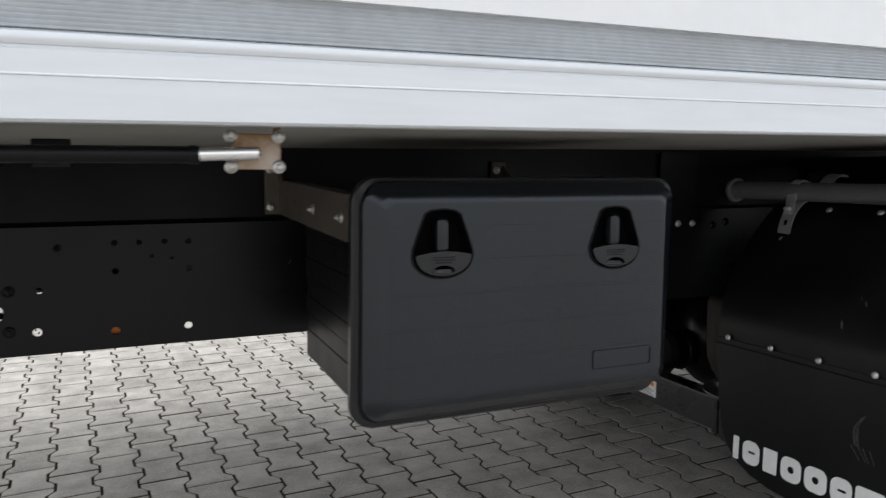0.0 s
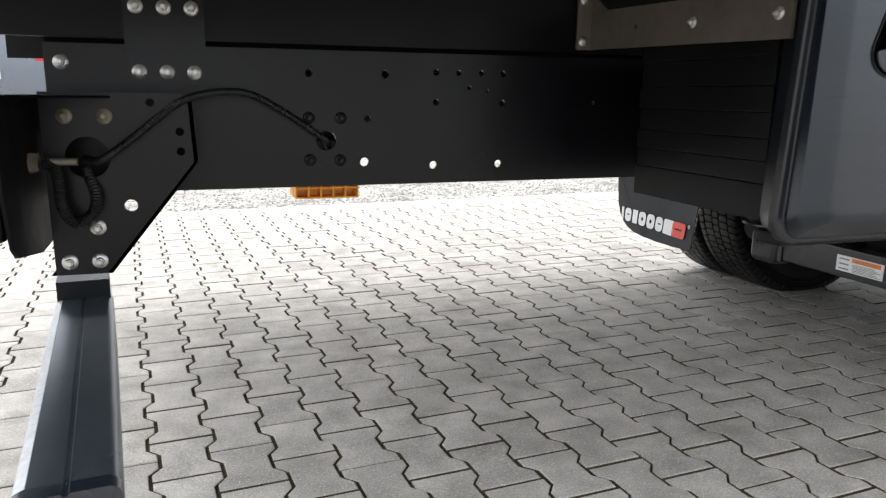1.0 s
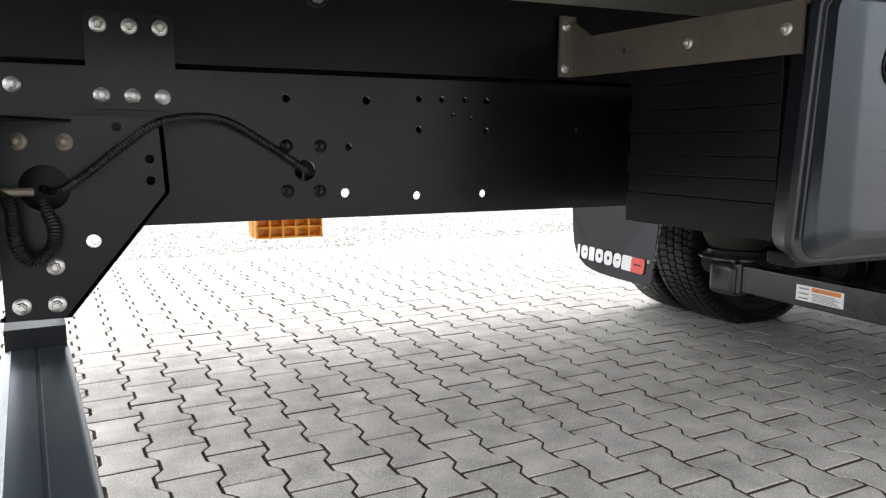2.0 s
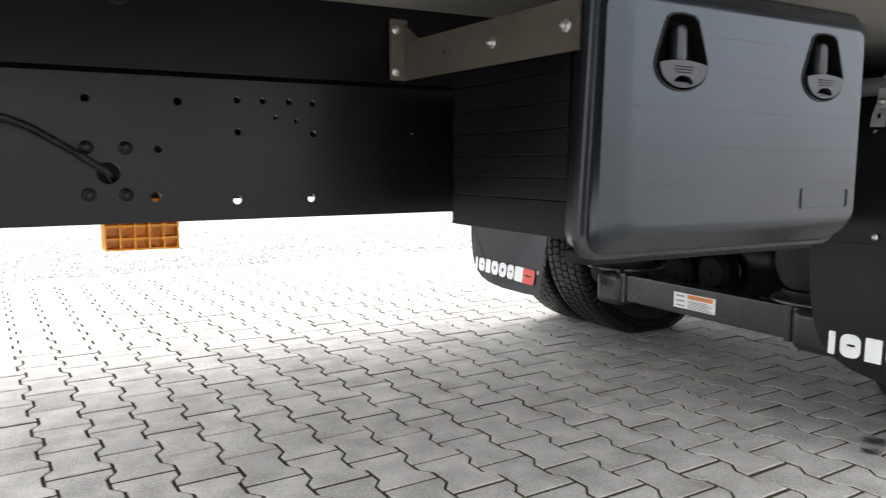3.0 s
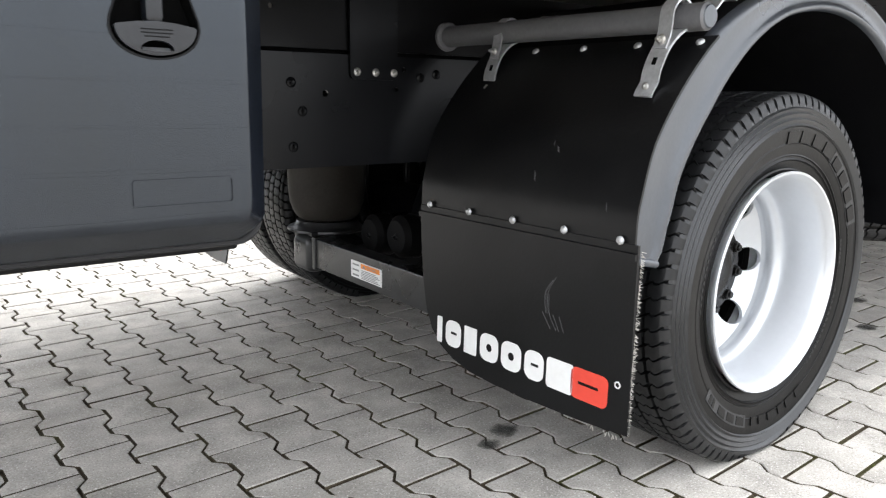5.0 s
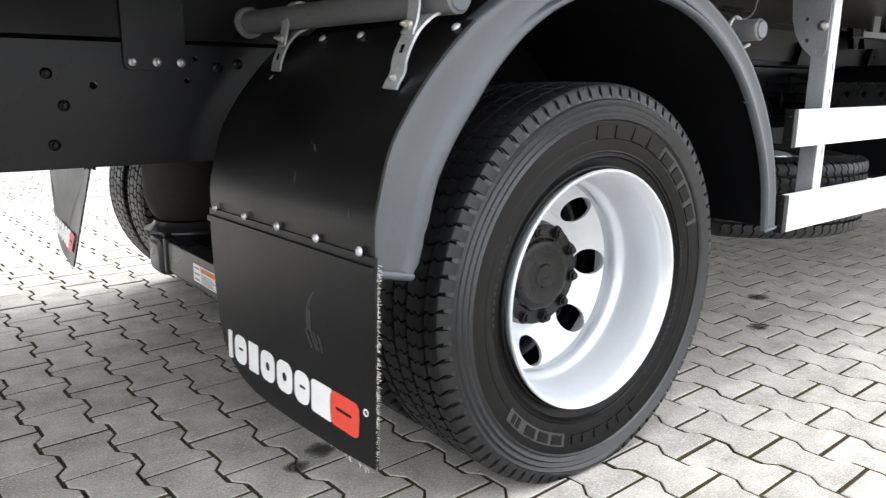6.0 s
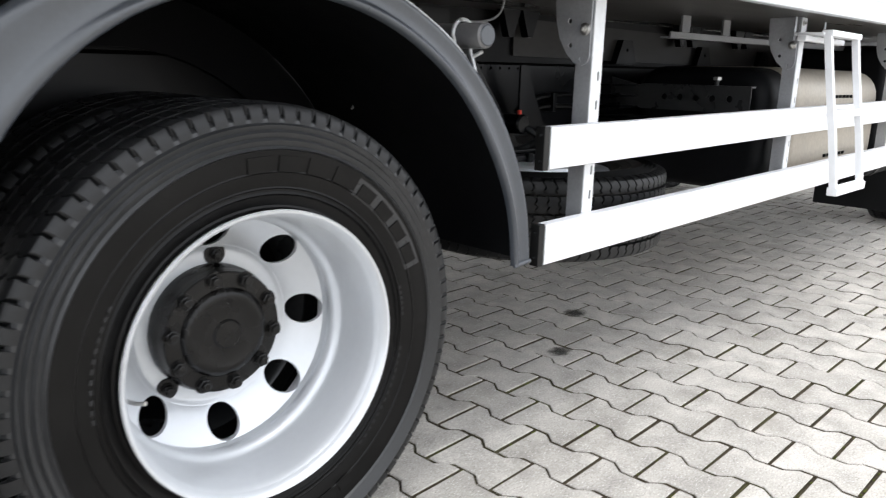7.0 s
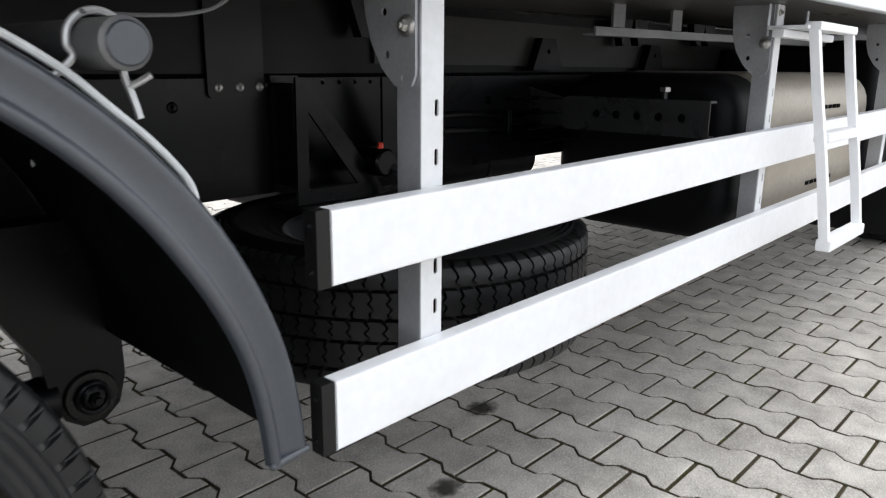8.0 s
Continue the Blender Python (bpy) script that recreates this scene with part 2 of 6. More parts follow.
M_HUB = mat("black_hub", (0.004, 0.0039, 0.004), 0.27, var=0.4, scale=25, fine=120, bump=0.2, dirt=(0.014, 0.012, 0.01), dirt_amount=0.4, spec=0.3)
M_LENS = mat("orange_lens_plastic", (0.92, 0.25, 0.012), 0.3, var=0.15, scale=20, fine=80, bump=0.06, dirt=(0.5, 0.12, 0.015), dirt_amount=0.35)
M_ORANGE = mat("orange_plastic", (0.95, 0.4, 0.02), 0.4, var=0.15, scale=20, fine=80, bump=0.06, dirt=(0.45, 0.12, 0.02), dirt_amount=0.4)
M_WTEXT = mat("white_print", (0.8, 0.8, 0.79), 0.5, var=0.06, scale=20, bump=0.03)
M_RTEXT = mat("red_print", (0.7, 0.06, 0.035), 0.5, var=0.08, scale=20, bump=0.03)
M_OTEXT = mat("orange_print", (0.85, 0.25, 0.02), 0.5, var=0.05, scale=20, bump=0)
M_KTEXT = mat("grey_print", (0.25, 0.25, 0.25), 0.6, var=0.05, scale=20, bump=0)
M_AXLE = mat("axle_grey_paint", (0.024, 0.025, 0.026), 0.3, metal=0.1, var=0.25, scale=8, fine=70, bump=0.1, dirt=(0.05, 0.047, 0.043), dirt_amount=0.4, spec=0.5)
M_BELLOW = mat("air_spring_rubber", (0.03, 0.027, 0.0235), 0.6, var=0.25, scale=9, fine=90, bump=0.12, dirt=(0.06, 0.052, 0.043), dirt_amount=0.5, spec=0.15)
M_CABLE = mat("corrugated_conduit", (0.006, 0.006, 0.006), 0.45, var=0.2, bump=0.05, spec=0.3)
M_BEIGE = mat("heat_shield_steel", (0.42, 0.38, 0.32), 0.5, metal=0.35, var=0.15, scale=6, fine=70, bump=0.08, dirt=(0.3, 0.26, 0.21), dirt_amount=0.4)
M_BUMPER = mat("dark_aluminium_profile", (0.09, 0.11, 0.13), 0.3, metal=0.75, var=0.15, scale=7, fine=60, bump=0.05, dirt=(0.3, 0.31, 0.32), dirt_amount=0.3, stretch=(1, 0.3, 1))
M_ROPE = mat("pale_grey_hose", (0.6, 0.62, 0.63), 0.5, var=0.12, scale=30, bump=0.05)
M_CARP = mat("car_silver_grey", (0.13, 0.145, 0.165), 0.25, metal=0.5, var=0.05, bump=0)
M_GLASS = mat("dark_car_glass", (0.02, 0.025, 0.03), 0.08, var=0.1, bump=0)
M_REDL = mat("red_lamp_lens", (0.5, 0.02, 0.02), 0.2, var=0.1, bump=0)


M_MOSS = mat("joint_moss", (0.075, 0.085, 0.022), 0.95, var=0.5, scale=20, fine=300, bump=0.6, spec=0.1, rand=0.3)
M_DULL = mat("dull_grey_runner", (0.018, 0.017, 0.0158), 0.42, var=0.3, scale=4, fine=60, bump=0.06, dirt=(0.034, 0.031, 0.027), dirt_amount=0.4, stretch=(.3, 1, 1), spec=0.3)
M_STAIN = mat("oil_stain", (0.05, 0.046, 0.04), 0.7, var=0.4, scale=20, fine=200, bump=0.2)


def soak(m):
    """Lets a stain fade out unevenly towards its rim, into the stone below."""
    n, l = m.node_tree.nodes, m.node_tree.links
    co = n.new("ShaderNodeTexCoord")
    mid = n.new("ShaderNodeVectorMath")
    mid.operation = "SUBTRACT"
    mid.inputs[1].default_value = (.5, .5, .5)
    flatten = n.new("ShaderNodeVectorMath")
    flatten.operation = "MULTIPLY"
    flatten.inputs[1].default_value = (1, 1, 0)
    size = n.new("ShaderNodeVectorMath")
    size.operation = "LENGTH"
    geo = n.new("ShaderNodeNewGeometry")
    cloud = n.new("ShaderNodeTexNoise")
    cloud.inputs["Scale"].default_value, cloud.inputs["Detail"].default_value = 40, 5
    total = n.new("ShaderNodeMath")
    total.operation = "MULTIPLY_ADD"
    total.inputs[1].default_value = .45
    fade = n.new("ShaderNodeMapRange")
    fade.inputs["From Min"].default_value, fade.inputs["From Max"].default_value = .38, .68
    fade.inputs["To Min"].default_value, fade.inputs["To Max"].default_value = .62, 0
    l.new(co.outputs["Generated"], mid.inputs[0])
    l.new(mid.outputs[0], flatten.inputs[0])
    l.new(flatten.outputs[0], size.inputs[0])
    l.new(geo.outputs["Position"], cloud.inputs["Vector"])
    l.new(cloud.outputs["Fac"], total.inputs[0])
    l.new(size.outputs["Value"], total.inputs[2])
    l.new(total.outputs[0], fade.inputs["Value"])
    l.new(fade.outputs["Result"], n["Principled BSDF"].inputs["Alpha"])


soak(M_STAIN)


# ---- building helpers ----
def thing(name, label, category, at=(0, 0, 0), group="", kind=""):
    ob = new(name)
    ob.empty_display_size = 0.05
    ob.location = at
    return tagged(ob, label, category, group, kind)


def finish(name, bm, material, angle=40):
    me = bpy.data.meshes.new(name)
    bmesh.ops.recalc_face_normals(bm, faces=bm.faces)
    bm.to_mesh(me)
    bm.free()
    me.materials.append(material)
    me.polygons.foreach_set("use_smooth", [True] * len(me.polygons))
    me.set_sharp_from_angle(angle=radians(angle))
    return me


def part(name, bm, material, parent, label="", angle=40):
    """Links a bmesh as one mesh object under a thing or a part; coordinates are the world's."""
    me = bm if isinstance(bm, bpy.types.Mesh) else finish(name, bm, material, angle)
    ob = new(name, me)
    if len(me.polygons) < 400:
        ob.modifiers.new("flat_faces", "WEIGHTED_NORMAL").keep_sharp = True
    if parent:
        ob.parent = parent
        ob.matrix_parent_inverse = Matrix.Translation(-world_at(parent))
    return tagged(ob, label) if label else ob


def world_at(ob):
    p = Vector(ob.location)
    while ob.parent:
        p = p + ob.matrix_parent_inverse.translation
        ob = ob.parent
        p = p + Vector(ob.location)
    return p


def placed(name, me, m, parent, label=""):
    """An object of its own on a shared mesh, at the world pose m."""
    ob = new(name, me)
    if parent:
        ob.parent = parent
        ob.matrix_parent_inverse = Matrix.Translation(-world_at(parent))
    ob.matrix_basis = m
    return tagged(ob, label) if label else ob


def box(x0, x1, y0, y1, z0, z1, bevel=0.0, bm=None, seg=2):
    bm = bm or bmesh.new()
    co = [(x, y, z) for x in (x0, x1) for y in (y0, y1) for z in (z0, z1)]
    v = [bm.verts.new(c) for c in co]
    faces = [bm.faces.new([v[i] for i in q]) for q in ((0, 1, 3, 2), (4, 6, 7, 5), (0, 4, 5, 1), (2, 3, 7, 6), (0, 2, 6, 4), (1, 5, 7, 3))]
    if bevel:
        edges = list({e for f in faces for e in f.edges})
        bmesh.ops.bevel(bm, geom=edges, offset=bevel, segments=seg, affect="EDGES", profile=0.5)
    return bm


def frame_of(d):
    d = Vector(d).normalized()
    a = Vector((0, 0, 1)) if abs(d.z) < 0.9 else Vector((1, 0, 0))
    u = d.cross(a).normalized()
    return u, u.cross(d).normalized()


def rod(p, q, r, seg=16, r2=None, bm=None, bevel=0.0):
    bm = bm or bmesh.new()
    p, q = Vector(p), Vector(q)
    u, w = frame_of(q - p)
    d = (q - p).normalized()
    r2 = r if r2 is None else r2
    stations = [(p, r), (q, r2)]
    if bevel:
        stations = [(p, r - bevel), (p + d * bevel, r), (q - d * bevel, r2), (q, r2 - bevel)]
    rings = [[bm.verts.new(c + k * (math.cos(a) * u + math.sin(a) * w)) for a in (2 * math.pi * i / seg for i in range(seg))] for c, k in stations]
    for a, b in zip(rings, rings[1:]):
        for i in range(seg):
            bm.faces.new((a[i], a[(i + 1) % seg], b[(i + 1) % seg], b[i]))
    bm.faces.new(rings[0])
    bm.faces.new(rings[-1][::-1])
    return bm


def smooth_path(points, steps=6):
    """Catmull-Rom through the points."""
    p = [Vector(c) for c in points]
    p = [2 * p[0] - p[1]] + p + [2 * p[-1] - p[-2]]
    out = []
    for a, b, c, d in zip(p, p[1:], p[2:], p[3:]):
        for i in range(steps):
            t = i / steps
            out.append(0.5 * (2 * b + (c - a) * t + (2 * a - 5 * b + 4 * c - d) * t * t + (3 * b - a - 3 * c + d) * t ** 3))
    return out + [p[-2]]


def hose(points, r, seg=10, bm=None, ripple=0.0, steps=8):
    """A bent round hose along points; ripple: depth of its corrugation."""
    bm = bm or bmesh.new()
    path = smooth_path(points, steps)
    if ripple:
        fine = []
        for a, b in zip(path, path[1:]):
            k = max(2, int((b - a).length / 0.0022))
            fine += [a.lerp(b, i / k) for i in range(k)]
        path = fine + [path[-1]]
    u = None
    rings = []
    for i, c in enumerate(path):
        d = (path[min(i + 1, len(path) - 1)] - path[max(i - 1, 0)]).normalized()
        if u is None:
            u, _ = frame_of(d)
        u = (u - d * u.dot(d)).normalized()
        w = d.cross(u)
        k = r - (ripple if i % 2 else 0)
        rings.append([bm.verts.new(c + k * (math.cos(a) * u + math.sin(a) * w)) for a in (2 * math.pi * j / seg for j in range(seg))])
    for a, b in zip(rings, rings[1:]):
        for i in range(seg):
            bm.faces.new((a[i], a[(i + 1) % seg], b[(i + 1) % seg], b[i]))
    bm.faces.new(rings[0])
    bm.faces.new(rings[-1][::-1])
    return bm


def strap(points, half, thick, side, bm=None, steps=5):
    """A flat bent strip along points; side: the direction of its width."""
    bm = bm or bmesh.new()
    path = smooth_path(points, steps)
    side = Vector(side).normalized()
    rings = []
    for i, c in enumerate(path):
        d = (path[min(i + 1, len(path) - 1)] - path[max(i - 1, 0)]).normalized()
        n = d.cross(side).normalized()
        rings.append([bm.verts.new(c + a * half * side + b * thick / 2 * n) for a, b in ((-1, -1), (1, -1), (1, 1), (-1, 1))])
    for a, b in zip(rings, rings[1:]):
        for i in range(4):
            bm.faces.new((a[i], a[(i + 1) % 4], b[(i + 1) % 4], b[i]))
    bm.faces.new(rings[0])
    bm.faces.new(rings[-1][::-1])
    return bm


def lathe(profile, centre, axis="y", seg=64, bm=None, closed=False):
    """Turns (radius, offset) pairs about an axis through centre."""
    bm = bm or bmesh.new()
    c = Vector(centre)
    rings = []
    for r, h in profile:
        ring = []
        for i in range(seg):
            a = 2 * math.pi * i / seg
            s, t = r * math.cos(a), r * math.sin(a)
            ring.append(bm.verts.new(c + Vector({"y": (s, h, t), "z": (s, t, h), "x": (h, s, t)}[axis])))
        rings.append(ring)
    pairs = list(zip(rings, rings[1:])) + ([(rings[-1], rings[0])] if closed else [])
    for a, b in pairs:
        for i in range(seg):
            bm.faces.new((a[i], a[(i + 1) % seg], b[(i + 1) % seg], b[i]))
    return bm


def circle(u, v, r, seg=14):
    return [(u + r * math.cos(2 * math.pi * i / seg), v + r * math.sin(2 * math.pi * i / seg)) for i in range(seg)]


def inside(p, loop):
    hit = False
    for (xa, ya), (xb, yb) in zip(loop, loop[1:] + loop[:1]):
        if (ya > p[1]) != (yb > p[1]) and p[0] < (xb - xa) * (p[1] - ya) / (yb - ya) + xa:
            hit = not hit
    return hit


def sheet(outer, holes, put, thick, bm=None):
    """A plate from an outline and hole loops in a plane; put(u, v, d) gives the world place at depth d."""
    bm = bm or bmesh.new()
    loops = [list(outer)] + [list(h) for h in holes]
    flat, edges = [], []
    for loop in loops:
        o = len(flat)
        flat += loop
        edges += [(o + i, o + (i + 1) % len(loop)) for i in range(len(loop))]
    tri = delaunay_2d_cdt([Vector(p) for p in flat], edges, [], 0, 1e-7)
    pts = [tuple(p) for p in tri[0]]
    keep = []
    for f in tri[2]:
        c = (sum(pts[i][0] for i in f) / len(f), sum(pts[i][1] for i in f) / len(f))
        if inside(c, loops[0]) and not any(inside(c, h) for h in loops[1:]):
            keep.append(f)
    rows = []
    for d in (0.0, thick):
        vs = [bm.verts.new(put(u, v, d)) for u, v in pts]
        for f in keep:
            bm.faces.new([vs[i] for i in (f if d else f[::-1])])
        rows.append(vs)
    back = {}
    for n, origs in enumerate(tri[3]):
        for o in origs:
            back[o] = n
    for a, b in edges:
        a, b = back[a], back[b]
        if a != b:
            bm.faces.new((rows[0][a], rows[0][b], rows[1][b], rows[1][a]))
    return bm


def extrude_x(section, x0, x1, lift=0.0, bm=None, ref=0.8):
    """A profile in (y, z) drawn out along x; lift: rise per metre."""
    bm = bm or bmesh.new()
    a = [bm.verts.new((x0, y, z + lift * (x0 - ref))) for y, z in section]
    b = [bm.verts.new((x1, y, z + lift * (x1 - ref))) for y, z in section]
    k = len(a)
    for i in range(k):
        bm.faces.new((a[i], a[(i + 1) % k], b[(i + 1) % k], b[i]))
    bm.faces.new(a)
    bm.faces.new(b[::-1])
    return bm


def round_rect(u0, u1, v0, v1, r, seg=5):
    out = []
    for cu, cv, a0 in ((u1 - r, v1 - r, 0), (u0 + r, v1 - r, 90), (u0 + r, v0 + r, 180), (u1 - r, v0 + r, 270)):
        out += [(cu + r * math.cos(radians(a0 + 90 * i / seg)), cv + r * math.sin(radians(a0 + 90 * i / seg))) for i in range(seg + 1)]
    return out


def bolt_mesh(name, r, material, height=1.0, stud=True):
    """A washer, a hexagon nut with a rounded top and the end of a stud; it faces -y, its foot at the origin."""
    bm = lathe([(r * 1.5, 0), (r * 1.48, -0.2 * r), (r * 1.2, -0.42 * r), (r * 0.9, -0.55 * r), (0.001, -0.55 * r)], (0, 0, 0), seg=18)
    rod((0, -0.45 * r, 0), (0, -(0.5 + 0.75 * height) * r, 0), r * 0.92, seg=6, bm=bm, bevel=0.22 * r)
    if stud:
        rod((0, -r * height, 0), (0, -(0.75 + height) * r, 0), r * 0.5, seg=10, bm=bm, bevel=0.1 * r)
    return finish(name, bm, material, 35)


def dome_mesh(name, r, material):
    bm = lathe([(r, 0), (r * 0.98, -0.25 * r), (r * 0.75, -0.55 * r), (r * 0.4, -0.7 * r), (0.0005, -0.74 * r)], (0, 0, 0), seg=14)
    return finish(name, bm, material, 60)


BOLT_L = bolt_mesh("bolt", 0.0085, M_ZINC)
BOLT_D = bolt_mesh("bolt", 0.0085, M_OLDZINC)
BOLT_M = bolt_mesh("bolt", 0.0065, M_ZINC)
BOLT_K = bolt_mesh("bolt", 0.008, M_FRAME)
RIVET = dome_mesh("rivet", 0.0085, M_GALV)
FACE_L = Matrix.Identity(4)
TO_MINUS_X = Matrix.Rotation(radians(-90), 4, "Z")
RAKE = 0.006
CY = 3.08


def bolts(parent, places, me=None, turn=None, name="bolt"):
    for i, p in enumerate(places):
        spin = Matrix.Rotation(0.4 * i + p[0] * 9, 4, "Y")
        placed(name, me or BOLT_L, Matrix.Translation(p) @ (turn or FACE_L) @ spin, parent)


# ---- cargo body above the chassis ----
def cargo_body():
    t = thing("cargo_body", "white box body with aluminium skirt and grey ribbed strip", "truck body", (3.4, CY, 1.1))
    y0, lift = 1.757, 0.013
    x0, x1 = -0.42, 7.6
    yb = 2 * CY - y0

    def both(name, sec, m, label=""):
        part(name, extrude_x(sec, x0, x1, lift), m, t, label)
        part(name, extrude_x([(2 * CY - y, z) for y, z in sec], x0, x1, lift), m, t, label)

    # aluminium skirt: a face with two shallow grooves and a rolled lip on top
    skirt = [(y0, 1.103), (y0, 1.1435), (y0 - 0.0012, 1.1445), (y0 - 0.0012, 1.1455), (y0, 1.1465), (y0, 1.169), (y0 + 0.002, 1.170), (y0 + 0.002, 1.1725),
             (y0, 1.1735), (y0 - 0.0012, 1.1765), (y0 - 0.002, 1.1805), (y0 - 0.0005, 1.185), (y0 + 0.005, 1.188), (y0 + 0.03, 1.188), (y0 + 0.03, 1.1), (y0 + 0.003, 1.1)]
    both("skirt", skirt, M_ALU, "silver aluminium skirt profile")
    ribs = [(y0 + 0.012, 1.188)]
    z = 1.189
    while z < 1.2345:
        ribs += [(y0 + 0.005, z + 0.0008), (y0 + 0.005, z + 0.0028), (y0 + 0.0062, z + 0.0034), (y0 + 0.0062, z + 0.0042)]
        z += 0.005
    ribs += [(y0 + 0.012, 1.237), (y0 + 0.03, 1.237), (y0 + 0.03, 1.188)]
    both("rub_strip", ribs, M_RIB, "grey ribbed plastic strip")
    both("side_panel", [(y0 - 0.004, 1.237), (y0 - 0.004, 3.5), (y0 + 0.045, 3.5), (y0 + 0.045, 1.237)], M_WHITE, "smooth white side panel")
    under = [(y0 + 0.03, 1.104), (yb - 0.03, 1.104), (yb - 0.03, 1.19), (y0 + 0.03, 1.19)]
    part("floor", extrude_x(under, x0, 3.3, lift), M_UNDER, t, "dull grey underside board")
    # same floor section, darker and glossier from x 3.3 forward
    part("floor", extrude_x(under, 3.3, x1, lift), M_UNDERDARK, t, "darker underside ahead of the rear wheel")
    part("roof", extrude_x([(y0 - 0.004, 3.5), (yb + 0.004, 3.5), (yb + 0.004, 3.55), (y0 - 0.004, 3.55)], x0, x1, lift), M_WHITE, t)
    part("front_wall", box(x1 - 0.05, x1, y0 + 0.05, yb - 0.05, 1.29, 3.58), M_WHITE, t)
    part("rear_door", box(x0, x0 + 0.05, y0 + 0.05, yb - 0.05, 1.19, 3.48), M_WHITE, t)
    part("runner", box(4.16, 7.2, 2.592, 2.602, .995, 1.125), M_DULL, t, "dull grey runner board")
    # angle iron along the underside, above the side guard
    part("underside_rail", extrude_x([(2.2, 1.021), (2.24, 1.021), (2.24, 1.027), (2.206, 1.027), (2.206, 1.043), (2.2, 1.043)], 4.56, 6.6, lift), M_TUBE, t)
    for x in (4.655, 4.99, 5.6):
        part("hanger", box(x, x + 0.06, 2.207, 2.215, 1.06 + lift * x - .025, 1.18), M_TUBE, t)
    for x, tip in ((4.09, 1.055), (4.195, 1.058), (5.315, 1.07), (5.43, 1.073), (5.92, 1.085), (6.03, 1.088)):
        part("floor_gusset", sheet([(x - .055, 1.18), (x + .055, 1.18), (x + .045, 1.14), (x + .012, tip), (x - .012, tip), (x - .045, 1.14)], [], lambda u, v, d: (u, 2.545 + d, v), .03), M_FRAME, t)
    return t


# ---- chassis frame ----
def chassis():
    t = thing("chassis_frame", "black painted steel ladder frame with bolted plates and drilled webs", "truck frame", (2.8, CY, 0.68))
    holes = [(.299, .898, .0075), (.449, .898, .008), (.555, .904, .0068), (.603, .904, .0062), (.653, .904, .0062), (.701, .903, .0065), (.555, .845, .0068),
             (.701, .844, .0065), (.627, .874, .0045), (.667, .868, .0045), (.413, .812, .007), (.406, .727, .009), (.551, .718, .0085), (.696, .718, .0082),
             (.33, .77, .0195), (.917, .846, .004), (1.899, .851, .008), (2.117, .911, .006), (2.096, .862, .006), (4.0, .93, .006), (4.05, .93, .006), (4.1, .93, .006), (4.15, .93, .006), (4.2, .93, .006), (4.62, .87, .014)]
    zb, zt = 0.681, 0.941
    up = lambda x, z: z + RAKE * (x - 0.8)
    near = lambda u, v, d: (u, 2.6 + d, up(u, v))
    web = sheet([(-.15, zb), (7.2, zb), (7.2, zt), (-.15, zt)], [circle(x, z, r) for x, z, r in holes], near, 0.008)
    rail = part("rail", web, M_FRAME, t, "black drilled rail web")
    part("flange", extrude_x([(2.6005, zb), (2.68, zb), (2.68, zb + .008), (2.608, zb + .008)], -.15, 7.2, RAKE), M_FRAME, rail)
    part("flange", extrude_x([(2.6005, zt), (2.68, zt), (2.68, zt - .008), (2.608, zt - .008)], -.15, 7.2, RAKE), M_FRAME, rail)
    far = 2 * CY - 2.6
    part("rail", extrude_x([(far, zb), (far, zt), (far - .08, zt), (far - .08, zt - .008), (far - .008, zt - .008), (far - .008, zb + .008), (far - .08, zb + .008), (far - .08, zb)], -.15, 7.2, RAKE), M_FRAME, t)
    for s, y in ((1, 2.604), (-1, far - 0.004)):
        sub = sheet([(-.4, .951), (7.2, .951), (7.2, 1.098), (-.4, 1.098)], [circle(.359, 1.078, .013), circle(1.772, 1.03, .006)] if s > 0 else [],
                    lambda u, v, d: (u, y + s * d, up(u, v) + .007 * max(0, u - .8) * (v > 1)), 0.006)
        part("subframe_rail", sub, M_FRAME2, t, "black subframe rail on top of the main rail")
        # near-black strip stands in for the shade in the gap under the subframe
        part("gap_shade_strip", extrude_x([(y + s * .02, zt), (y + s * .08, zt), (y + s * .08, .951), (y + s * .02, .951)], -.15, 7.2, RAKE), M_VOID, t)
    part("grommet", lathe([(.0125, -.004), (.018, -.006), (.021, -.003), (.0205, .001)], (.359, 2.604, 1.0755), seg=20), M_CABLE, t)
    for x in (-.05, 1.25, 2.0, 3.35, 4.6, 5.9):
        part("crossmember", box(x, x + .07, 2.609, far - .009, .73, .9, .006), M_FRAME, t)
    # joining plates, each with its bolts
    def plate(x0, x1, z0, z1, y, spots, r=.012, m=M_FRAME, me=None):
        p = part("joining_plate", sheet(round_rect(x0, x1, z0, z1, r), [], lambda u, v, d: (u, y + d, v), 2.6 - y - .0006), m, t)
        bolts(p, [(x, y, z) for x, z in spots], me)
        return p
    plate(-.02, .114, .868, 1.022, 2.592, [(x, z) for z in (.89, 1.0005) for x in (.001, .047, .093)])
    plate(1.962, 2.094, .892, 1.112, 2.592, [(1.98, .909), (2.031, .909), (2.083, .909)], me=BOLT_M)
    plate(3.695, 3.832, .918, 1.13, 2.592, [(3.72, .94), (3.771, .94), (3.82, .94)], me=BOLT_M)
    bolts(rail, [(-.124, 2.6, .903)])
    bolts(rail, [(x, 2.6, z) for x, z in ((.297, .811), (.359, .811), (.298, .73), (.357, .729), (1.669, .881), (1.813, .881), (1.84, .817), (1.815, .737), (2.168, .901), (2.217, .91), (3.617, .901), (3.85, .945), (3.86, .89))], BOLT_K)
    # support bracket of the tool box on the web
    p = part("box_support", box(1.578, 1.668, 2.49, 2.599, .684, .8, .014, seg=3), M_AXLE, t, "dark grey folded steel support")
